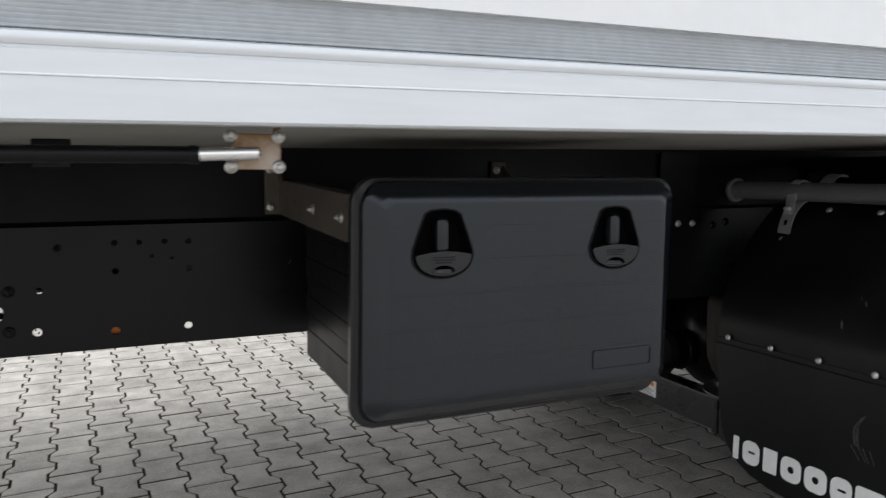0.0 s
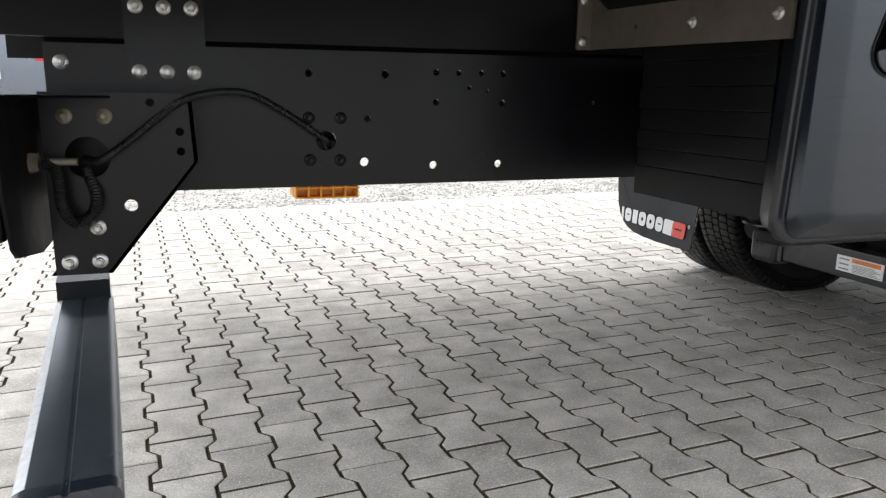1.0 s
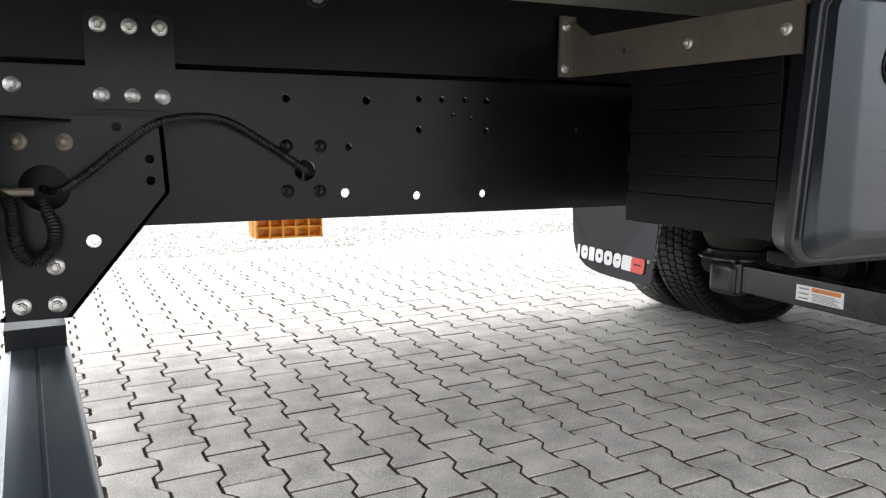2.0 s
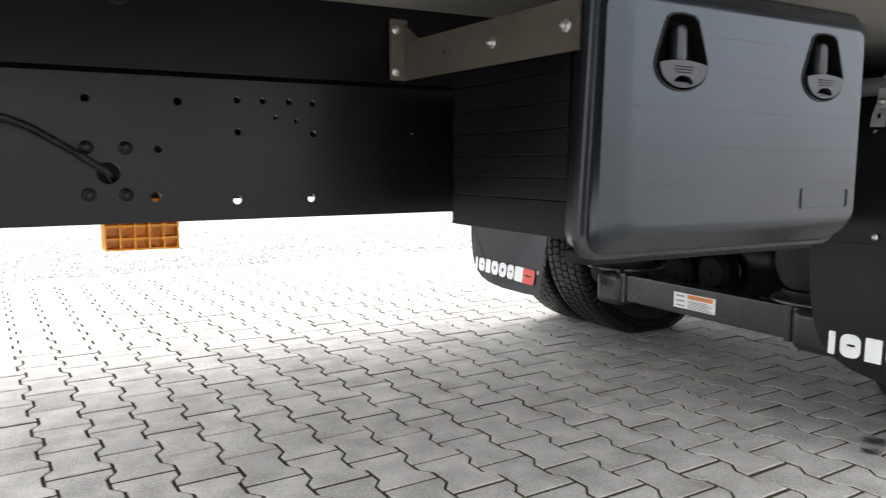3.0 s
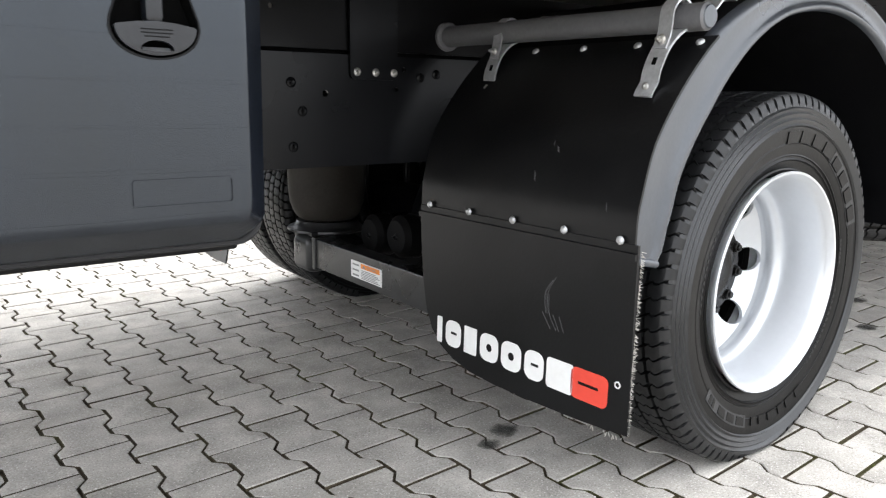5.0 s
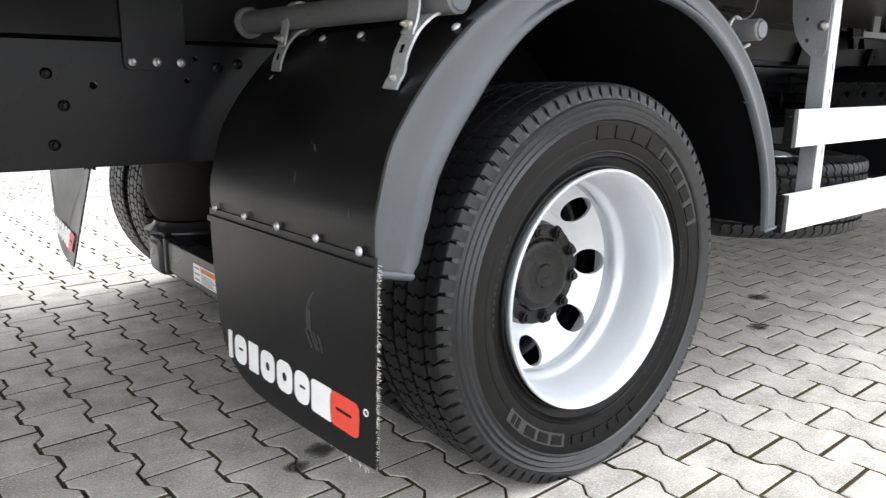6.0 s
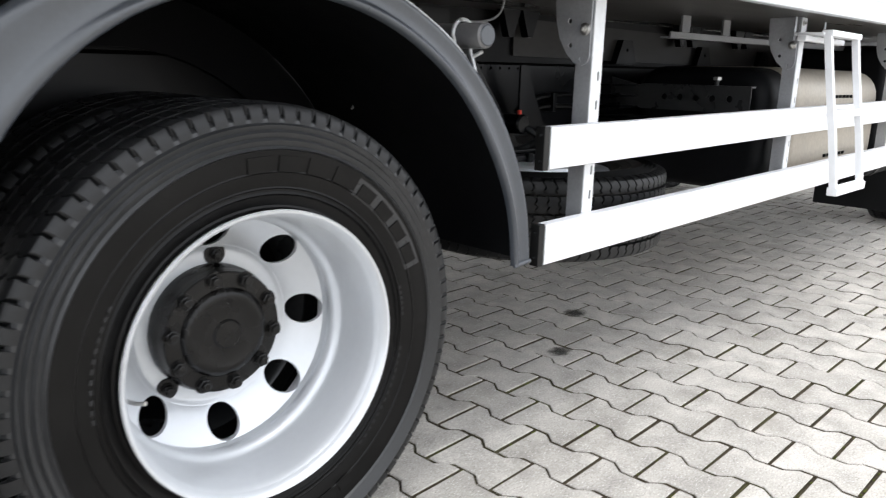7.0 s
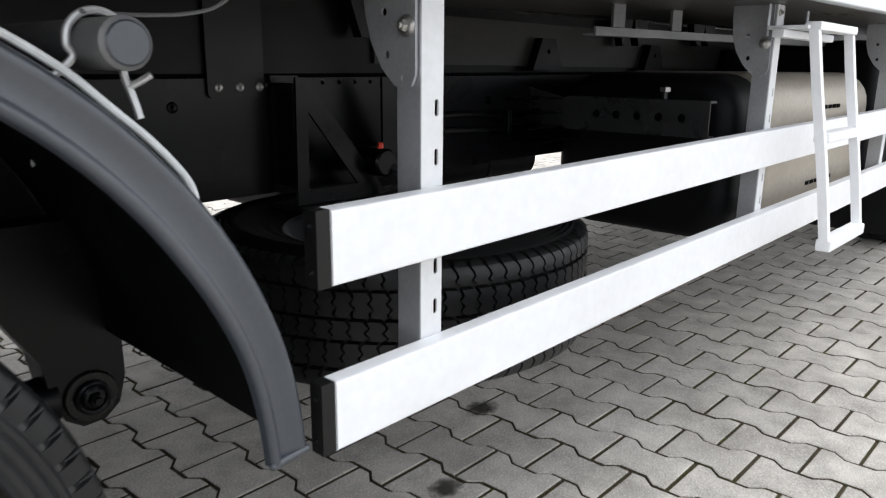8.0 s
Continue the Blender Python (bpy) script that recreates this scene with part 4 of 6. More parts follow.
def dual_wheel():
    c = Vector((2.735, 2.04, .4285))
    t = thing("outer_wheel", "silver dished truck wheel with black hub and ribbed tyre", "wheel", (2.735, 2.04, 0), group="rear wheels")
    tyre_parts(t, c)
    barrel = [(.254, -.109), (.2575, -.119), (.2625, -.1255), (.2668, -.1268), (.2688, -.1235), (.267, -.116), (.2605, -.1145), (.2535, -.106), (.2505, -.092), (.248, -.074), (.2455, -.054), (.244, -.034), (.2432, -.016), (.242, -.003),
              (.2395, .004), (.2352, .009), (.231, .015), (.2288, .0225), (.2292, .03), (.232, .036), (.235, .0405), (.2358, .046), (.234, .051), (.2325, .056), (.2325, .066), (.25, .08), (.25, .1)]
    rim = part("rim", lathe(barrel, c, seg=96), M_RIM, t, "silver painted steel rim", angle=35)
    vents = [circle(c.x + .199 * math.cos(a), c.z + .199 * math.sin(a), .0335, 24) for a in (radians(45 * k) for k in range(8))]
    disc = sheet(circle(c.x, c.z, .2365, 72),
                 vents + [circle(c.x, c.z, .163, 64)],
                 lambda u, v, d: (u, c.y + .053 + .72 * (.2365 - math.hypot(u - c.x, v - c.z)) + d, v), .009)
    part("disc", disc, M_RIM, rim, "silver conical disc with round vents", angle=30)
    part("mounting_face", lathe([(.166, .1035), (.163, .1045), (.159, .108), (.154, .11), (.148, .1105), (.086, .1105), (.086, .12)], c, seg=64), M_RIM, rim, angle=40)
    hub = lathe([(.128, .112), (.128, .085), (.124, .079), (.124, .07), (.122, .064), (.1215, .058), (.119, .0555), (.09, .055), (.086, .048), (.08, .0445), (.066, .0445), (.062, .046), (.03, .044), (.026, .039), (.001, .0385)], c, seg=48)
    h = part("hub", hub, M_HUB, t, "black greasy hub with bolted axle flange")
    nut = bmesh.new()
    rod((0, 0, 0), (0, -.028, 0), .0145, 6, bm=nut, bevel=.002)
    rod((0, -.028, 0), (0, -.043, 0), .009, 10, bm=nut, bevel=.002)
    lathe([(.0005, -.006), (.018, -.006), (.019, 0), (.019, .002)], (0, 0, 0), seg=14, bm=nut)
    nut = finish("wheel_nut", nut, M_HUB)
    for i in range(10):
        a = radians(36 * i + 27)
        placed("flange_bolt", nut, Matrix.Translation(c + Vector((.108 * math.cos(a), .0562, .108 * math.sin(a)))) @ Matrix.Rotation(i * .9, 4, "Y") @ Matrix.Diagonal((.95, .42, .95, 1)), h)
    for deg in (84, -132):
        a = radians(deg)
        at = c + Vector((.146 * math.cos(a), .1105, .146 * math.sin(a)))
        part("stud_hole", lathe([(.0005, -.0035), (.021, -.0035), (.0225, -.002), (.0225, .004)], at, seg=22), M_HUB, rim, "dark stud hole")
        placed("stud_nut", nut, Matrix.Translation(at + Vector((0, -.003, 0))) @ Matrix.Diagonal((.8, .4, .8, 1)), rim)
    part("valve", hose([c + Vector((-.2, .06, -.08)), c + Vector((-.195, .02, -.075)), c + Vector((-.185, -.005, -.07))], .004, 8), M_ZINC, rim)
    return t


def inner_wheel():
    c = Vector((2.735, 2.33, .4285))
    t = thing("inner_wheel", "black ribbed inner tyre of the twin wheels", "wheel", (2.735, 2.33, 0), group="rear wheels")
    tyre_parts(t, c, markings=False)
    # silver rim and disc coloured dark, for the shade behind the outer wheel
    part("rim", lathe([(.262, -.1), (.266, -.113), (.25, -.1), (.235, -.05), (.235, .05), (.25, .1), (.266, .113), (.262, .1)], c, seg=64), M_AXLE, t)
    part("disc", lathe([(.24, -.06), (.2, -.075), (.1, -.08), (.001, -.08)], c, seg=32), M_MATT, t)
    part("brake_drum", lathe([(.001, .0), (.19, .0), (.2, .02), (.2, .16), (.12, .165), (.001, .165)], c, seg=32), M_MATT, t)
    return t


# ---- mudguard ----
GC = (2.745, .44)


def guard_r(deg):
    pts = [(-10, .662), (5, .667), (20, .674), (33, .676), (48, .676), (65, .672), (100, .668), (133, .676), (150, .677), (160, .66), (168, .638), (180, .615)]
    for (a, ra), (b, rb) in zip(pts, pts[1:]):
        if a <= deg <= b:
            k = (deg - a) / (b - a)
            return ra + (rb - ra) * (k * k * (3 - 2 * k) * .5 + k * .5)
    return .64


def lip_width(deg):
    pts = [(-10, .58), (20, .6), (33, .64), (65, .58), (105, .64), (112, .72), (119.5, .84), (128, 1.0), (136, 1.15), (150, 1.24), (158, 1.22), (163, 1.14), (166, 1.03), (168, .88), (180, .7)]
    for (a, ra), (b, rb) in zip(pts, pts[1:]):
        if a <= deg <= b:
            return ra + (rb - ra) * (deg - a) / (b - a)


def arc_sweep(section, a0, a1, n=48, skew=0.0, taper=False):
    """Sweeps (dr, y) points along the wheel arch from angle a0 to a1."""
    bm = bmesh.new()
    rings = []
    for i in range(n + 1):
        a = a0 + (a1 - a0) * i / n
        r = guard_r(a)
        w = lip_width(a) if taper else 1
        ca, sa = math.cos(radians(a)), math.sin(radians(a))
        rings.append([bm.verts.new((GC[0] + (r + dr * w) * ca - skew * (y - 1.86), y, GC[1] + (r + dr * w) * sa)) for dr, y in section])
    for p, q in zip(rings, rings[1:]):
        for i in range(len(p)):
            j = (i + 1) % len(p)
            bm.faces.new((p[i], p[j], q[j], q[i]))
    bm.faces.new(rings[0])
    bm.faces.new(rings[-1][::-1])
    return bm


def mudguard():
    t = thing("mudguard", "grey lipped black plastic mudguard arching over the twin wheels", "mudguard", (2.745, 2.15, .5))
    lip = [(-.1, 1.892), (-.0985, 1.883), (-.094, 1.8775), (-.087, 1.8752), (-.079, 1.8762), (-.073, 1.881), (-.066, 1.8832), (-.045, 1.8822), (-.024, 1.88), (-.015, 1.8785), (-.006, 1.8815), (-.001, 1.888), (0, 1.902),
           (-.006, 1.902), (-.012, 1.887), (-.045, 1.887), (-.07, 1.888), (-.085, 1.882), (-.094, 1.893)]
    part("lip", arc_sweep(lip, 5.5, 168.5, 64, taper=True), M_LIP, t, "scuffed mid-grey plastic lip", angle=50)
    for a0, a1, y1 in ((5.5, 112, 2.585), (112, 168.5, 2.47)):
        part("shell", arc_sweep([(-.001, 1.9), (-.001, y1), (-.006, y1), (-.006, 1.9)], a0, a1, 36), M_SHELL, t, "black plastic inner shell")
    # added dark sheet that hides the frame and stands in for the arch's shade
    wall = [(GC[0] + .664 * math.cos(radians(a)), GC[1] + .664 * math.sin(radians(a))) for a in range(14, 111, 4)]
    wall += [(GC[0] + .53 * math.cos(radians(a)), GC[1] + .53 * math.sin(radians(a))) for a in range(110, 10, -4)]
    part("arch_shade_sheet", sheet(wall, [], lambda u, v, d: (u, 2.576 + d, v), .004), M_SHELL, t)
    for a in (5.9, 168.0):
        r = guard_r(a)
        s = -1 if a < 90 else 1
        ca, sa = math.cos(radians(a)), math.sin(radians(a))
        p0, p1 = (GC[0] + (r - .1 * lip_width(a)) * ca, GC[1] + (r - .1 * lip_width(a)) * sa - .004), (GC[0] + (r + .001) * ca, GC[1] + (r + .001) * sa - .004)
        part("foot_edge", rod((p0[0], 1.881, p0[1]), (p1[0], 1.881, p1[1]), .0055 if s < 0 else .008, 10, bevel=.003), M_LIP, t)
    fb = GC[0] + (guard_r(36.5) - .007) * math.cos(radians(36.5)), GC[1] + (guard_r(36.5) - .007) * math.sin(radians(36.5))
    for y in (1.93, 2.4):
        placed("rivet", RIVET, Matrix.Translation((fb[0], y, fb[1])) @ Matrix.Rotation(radians(70), 4, "Z"), t)
    panel = part("rear_panel", arc_sweep([(.001, 1.862), (.001, 2.475), (.006, 2.475), (.006, 1.862)], 129, 168.2, 20, .045), M_BLACK, t, "black rubber cover sheet with rivets")
    def on_arc(z, y, out=.0065):
        a = 100.0
        while GC[1] + guard_r(a) * math.sin(radians(a)) > z and a < 179:
            a += .05
        r = guard_r(a) + out
        return (GC[0] + r * math.cos(radians(a)) - .045 * (y - 1.86), y, GC[1] + r * math.sin(radians(a))), a
    rngs = random.Random(9)
    for y, z in ((2.055, .83), (2.06, .81), (2.09, .77), (2.075, .755), (2.12, .7), (1.93, .66)):
        w, h = rngs.uniform(.002, .005), rngs.uniform(.006, .014)
        mark = [(y - w, z - h), (y + w * .3, z - h * .6), (y + w, z + h), (y - w * .2, z + h * .4)]
        part("scuff", sheet(mark, [], lambda u, v, d: (on_arc(v, u, .0066)[0][0] - d, u, v), .0005), M_SCUFF, panel)
    for y in (1.888, 2.025, 2.163, 2.302):
        p, a = on_arc(.952, y)
        placed("rivet", RIVET, Matrix.Translation(p) @ TO_MINUS_X @ Matrix.Rotation(radians(a - 180), 4, "X"), panel)
    for y in (1.889, 2.021, 2.161, 2.298, 2.4365):
        p, a = on_arc(.602, y, .012)
        placed("rivet", RIVET, Matrix.Translation(p) @ TO_MINUS_X, panel)
    return t


def mud_flap(label, far=False):
    """The hanging rubber flap with its print; far: the one behind the wheels of the other side."""
    across = lambda u: u + 1.839 if far else u
    t = thing("mud_flap", label, "mud flap", (2.1, across(2.16), .235), group="mud flaps")
    swing = lambda u, v: (.6 - v) * (2.475 - u) / .63 if far else 0

    def put(u, v, d):
        return 2.112 - .045 * (u - 1.86) - .02 * (.6 - v) - .27 * swing(u, v) + d, across(u) - .17 * swing(u, v), v

    def front(u, v, d):
        x, y, z = put(u, v, d)
        return x - (.005 if far else .0012), y, z
    out = [(1.852, .6), (1.848, .42), (1.842, .245), (1.95, .236), (2.1, .231), (2.2, .231), (2.28, .236), (2.34, .25), (2.385, .272), (2.42, .305), (2.443, .35), (2.458, .42), (2.47, .52), (2.475, .6)]
    rubber = sheet(out, [], lambda u, v, d: (u, v, d), .006)
    bmesh.ops.subdivide_edges(rubber, edges=rubber.edges[:], cuts=4)
    for v in rubber.verts:
        v.co = put(*v.co)
    f = part("sheet", rubber, M_BLACK, t, "black rubber sheet with frayed edge")
    part("clamp_bar", sheet([(1.852, .572), (2.474, .572), (2.474, .585), (1.852, .585)], [], lambda u, v, d: (put(u, v, d)[0] - .006, put(u, v, d)[1], v), .006), M_BLACK, t)
    # frayed outer edge
    rng = random.Random(5)
    fr = bmesh.new()
    for i in range(280):
        z = .245 + .345 * rng.random()
        b = Vector(put(1.846, z, .003))
        rod(b, b + Vector((rng.uniform(-.004, .004), -rng.uniform(.002, .008), rng.uniform(-.004, .003))), .0005, 4, bm=fr)
    for i in range(40):
        y = 1.85 + .3 * rng.random()
        b = Vector(put(y, .236, .003))
        rod(b, b + Vector((rng.uniform(-.004, .004), rng.uniform(-.005, .005), -rng.uniform(.003, .012))), .0007, 4, bm=fr)
    tagged(part("frayed_threads", fr, M_THREAD, f, "pale frayed threads"), kind="stuff")
    # print: plain white blocks and a red one
    spans = [(2.398, 2.380), (2.366, 2.312), (2.300, 2.258), (2.246, 2.188), (2.178, 2.118), (2.108, 2.054), (2.046, 1.976), (1.982, 1.9)]
    for i, (a, b) in enumerate(spans):
        loop = round_rect(b - (.008 if i == 7 else 0), a, .279, .342, .003 if i in (0, 2) else .008 if i == 6 else .014 if i == 7 else .02, 5)
        slit = [circle((a + b) / 2, .3105, .0095, 10)] if i in (3, 4) else [round_rect(b + .014, a - .018, .309, .3155, .002, 2)] if i in (1, 5, 7) else []
        part("print_block", sheet(loop, slit, front, .001), M_RTEXT if i == 7 else M_WTEXT, f)
    # faint curved rub marks on the rubber
    rub = random.Random(11)
    for k in range(0 if far else 9):
        o, low = rub.uniform(-.03, .03), rub.uniform(-.01, .02)
        arc = [(2.035 + o, .515 - low), (2.054 + o, .47), (2.05 + o, .43), (2.03 + o * .8, .4), (1.998 + o * .8, .375 + low)]
        a = rub.randint(0, 2)
        part("scuff", hose([front(u, v, .0008) for u, v in arc[a:a + rub.randint(2, 3)]], .0006, 5), M_SCUFF, f)
    dot = 1.872
    part("print_dot", sheet(circle(dot, .336, .007, 12), [circle(dot, .336, .0045, 12)], front, .001), M_WTEXT, f)
    return t


def guard_tubes():
    for x, z in ((2.27, 1.005), (3.215, 1.008)):
        t = thing("mudguard_tube", "grey steel support tube carrying the mudguard on bent straps", "support tube", (x, 2.2, z), group="mudguard tubes")
        sk = .02 if x < 3 else 0
        part("tube", rod((x - sk, 2.6, z), (x + sk, 1.868, z - .004), .0255, 24, bevel=.004), M_TUBE, t)
        part("flange", rod((x - sk, 2.59, z), (x - sk, 2.605, z), .036, 24, bevel=.003), M_TUBE, t)
        part("cap", rod((x + sk, 1.865, z - .004), (x + sk, 1.87, z - .004), .0215, 20, bevel=.002), M_LIP, t)
        for y in ((1.922, 2.387) if x < 3 else (1.935, 2.395)):
            if x < 3:
                tip = .009 if y < 2 else -.006
                pts = [(2.196, y + tip, .857), (2.202, y + tip, .868), (2.211, y + tip * .8, .884), (2.213, y + tip * .6, .902), (2.221, y + tip * .4, .924), (2.236, y + tip * .2, .95), (2.26, y, .972), (2.285, y, .984), (2.325, y, 1.008), (2.36, y, 1.022), (2.385, y, 1.043), (2.41, y, 1.05), (2.43, y, 1.046)]
                s = part("strap", strap(pts, .0195, .0045, (0, 1, .05)), M_GALV, t, "galvanised bent strap")
                pts = [(2.227, y + tip * .3, .944), (2.234, y, .965), (2.238, y, .985), (2.243, y, 1.016), (2.268, y, 1.0345), (2.296, y, 1.02), (2.302, y, 1.0), (2.296, y, .988)]
                part("saddle_clamp", strap(pts, .0145, .004, (0, 1, .03)), M_GALV, s)
                for slot in ([(2.2165, y + tip * .5, .914), (2.2215, y + tip * .4, .927)], [(2.332, y, 1.0145), (2.352, y, 1.0215)]):
                    part("slot", strap(slot, .0045, .0052, (0, 1, .05), steps=2), M_VOID, s)
                placed("bolt", BOLT_M, Matrix.Translation((2.2025, y + tip, .876)) @ TO_MINUS_X @ Matrix.Diagonal((.8, .7, .8, 1)), s)
                placed("bolt", BOLT_M, Matrix.Translation((2.228, y, .96)) @ TO_MINUS_X @ Matrix.Diagonal((1, 1.5, 1, 1)), s)
            else:
                loop = [(x + .0305 * math.cos(radians(a)), y, z - .002 + .0305 * math.sin(radians(a))) for a in range(210, -41, -25)]
                s = part("strap", hose([(3.168, y, .972)] + loop + [(3.238, y, .972), (3.243, y - .004, .952), (3.247, y - .008, .93)], .0042, 8), M_GALV, t, "galvanised round clamp")
                part("tail", hose([(3.24, y - .002, .962), (3.25, y - .008, .968), (3.26, y - .014, .975)], .004, 8), M_GALV, s)
    w = thing("thin_wire", "thin grey wire slung from the support tube to the body", "wire", (3.3, 2.0, 1.04))
    part("wire", hose([(3.2, 1.93, 1.034), (3.25, 1.97, 1.036), (3.3, 2.0, 1.039), (3.345, 2.0, 1.043), (3.385, 2.0, 1.054), (3.41, 2.0, 1.078), (3.42, 2.0, 1.135)], .0025, 7), M_TUBE, w)
    h = thing("grey_hose", "pale grey hose tied along the mudguard edge", "hose", (3.2, 1.95, .95))
    pts = []
    for a, dr in ((75, .006), (66, .007), (58, .009), (52, .011), (47, .009), (43, .011), (39.5, .011), (37.8, .009), (36.6, .004), (36, -.002)):
        r = guard_r(a) + dr
        pts.append((GC[0] + r * math.cos(radians(a)), 1.908, GC[1] + r * math.sin(radians(a))))
    part("hose", hose(pts, .0045, 8), M_ROPE, h)


# ---- axle ----
def axle():
    t = thing("rear_axle", "grey painted rear axle with air springs and support beam", "axle", (2.7, CY, .27))
    part("beam", box(2.258, 2.33, 2.56, 3.47, .243, .35, .006), M_AXLE, t, "dark grey painted support beam")
    st = part("sticker", box(2.2555, 2.258, 2.93, 3.12, .268, .324), M_WTEXT, t, "white warning sticker with orange header")
    part("header", box(2.2545, 2.2555, 2.94, 3.055, .306, .321), M_OTEXT, st)
    tri = sheet([(3.045, .3085), (3.035, .3185), (3.025, .3085)], [], lambda u, v, d: (2.2538 + d, u, v), .0006)
    part("triangle", tri, M_KTEXT, st)
    fc = bpy.data.curves.new("warning", "FONT")
    fc.body, fc.size, fc.align_x = "WARNING", .0125, "LEFT"
    fo = bpy.data.objects.new("warning", fc)
    me = bpy.data.meshes.new_from_object(fo)
    me.name = "word"
    me.materials.append(M_KTEXT)
    bpy.data.objects.remove(fo)
    placed("word", me, Matrix(((0, 0, -1, 2.2538), (-1, 0, 0, 3.019), (0, 1, 0, .309), (0, 0, 0, 1))), st)
    for i in range(6):
        part("text_line", box(2.2545, 2.2555, 2.94 + .012 * (i % 3), 3.052, .272 + .0052 * i, .2742 + .0052 * i), M_KTEXT, st)
    for z in (.275, .292, .31):
        part("text_line", box(2.2545, 2.2555, 3.068, 3.108, z, z + .005), M_KTEXT, st)
    for s in (1, -1):
        y = CY + s * .455
        part("air_spring", lathe([(.001, -.0), (.1, 0), (.114, .01), (.128, .03), (.143, .07), (.1475, .12), (.1485, .25), (.139, .275), (.114, .285), (.001, .285)], (2.39, y, .395), "z", 40), M_BELLOW, t, "dusty black rubber air spring", angle=60)
        part("spring_plate", lathe([(.001, 0), (.145, 0), (.154, .005), (.153, .012), (.132, .02), (.122, .03), (.118, .04), (.001, .042)], (2.39, y, .353), "z", 40), M_AXLE, t)
        e0, e1 = (3.4, 3.545) if s > 0 else (2.488, 2.632)
        b = part("end_cap", box(2.24, 2.36, e0, e1, .217, .352, .03, seg=4), M_AXLE, t, "dark grey rounded end cap", angle=60)
        part("collar", box(2.25, 2.34, e0 - .026 if s > 0 else e1 + .002, e0 - .002 if s > 0 else e1 + .026, .236, .357, .006), M_AXLE, b)
        part("lug", box(2.262, 2.3, e0 + .02, e0 + .05, .35, .366, .005), M_AXLE, b)
        for x in (2.6, 2.8):
            part("u_bolt", rod((x, CY + s * .52, .3), (x, CY + s * .52, .62), .012), M_FRAME, t)
        part("trailing_arm", hose([(2.3, CY + s * .52, .33), (2.6, CY + s * .52, .36), (2.9, CY + s * .53, .39), (3.31, CY + s * .55, .39)], .045, 12), M_FRAME, t)
        part("damper", rod((2.52, CY + s * .4, .35), (2.45, CY + s * .36, .68), .03, 16), M_FRAME, t)
        part("brake_chamber", rod((2.84, CY + s * .44, .52), (3.06, CY + s * .44, .54), .085, 24, bevel=.02), M_FRAME, t)
    for y, z in ((3.275, .365), (3.1, .385)):
        sb = part("spring_brake", rod((2.42, y, z), (2.6, y, z), .074, 28, bevel=.018), M_MATT, t, "matt black brake cylinder")
        part("clamp_band", rod((2.49, y, z), (2.505, y, z), .08, 28, bevel=.004), M_FRAME, sb)
        placed("bolt", BOLT_K, Matrix.Translation((2.42, y, z)) @ TO_MINUS_X, sb)
    part("axle_tube", rod((2.735, 2.3, .4285), (2.735, 2 * CY - 2.3, .4285), .088, 24), M_FRAME, t)
    part("differential", lathe([(.001, -.2), (.11, -.19), (.19, -.12), (.228, 0), (.19, .12), (.11, .19), (.001, .2)], (2.735, CY, .4285), "x", 32), M_FRAME, t, angle=60)
    return t


def suspension_hanger():
    t = thing("suspension_hanger", "black cast suspension hanger with bushing bolt under the frame", "bracket", (3.34, 2.5, .36))
    loop = [(3.12, .72), (3.22, .58), (3.285, .47), (3.297, .40), (3.315, .35), (3.345, .328), (3.385, .33), (3.415, .355), (3.43, .41), (3.43, .48), (3.47, .6), (3.5, .72)]
    c = part("cheek", sheet(loop, [], lambda u, v, d: (u, 2.5 + d, v), .09), M_FRAME, t)
    part("bush", lathe([(.001, -.004), (.046, -.004), (.05, 0), (.05, .006)], (3.363, 2.497, .385), seg=28), M_HUB, c)
    part("bush_ring", lathe([(.024, -.012), (.028, -.014), (.032, -.012), (.033, 0)], (3.363, 2.494, .385), seg=24), M_FRAME, c)
    placed("bolt", BOLT_K, Matrix.Translation((3.363, 2.488, .385)) @ Matrix.Diagonal((2.0, 2.0, 2.0, 1)), c)
    return t


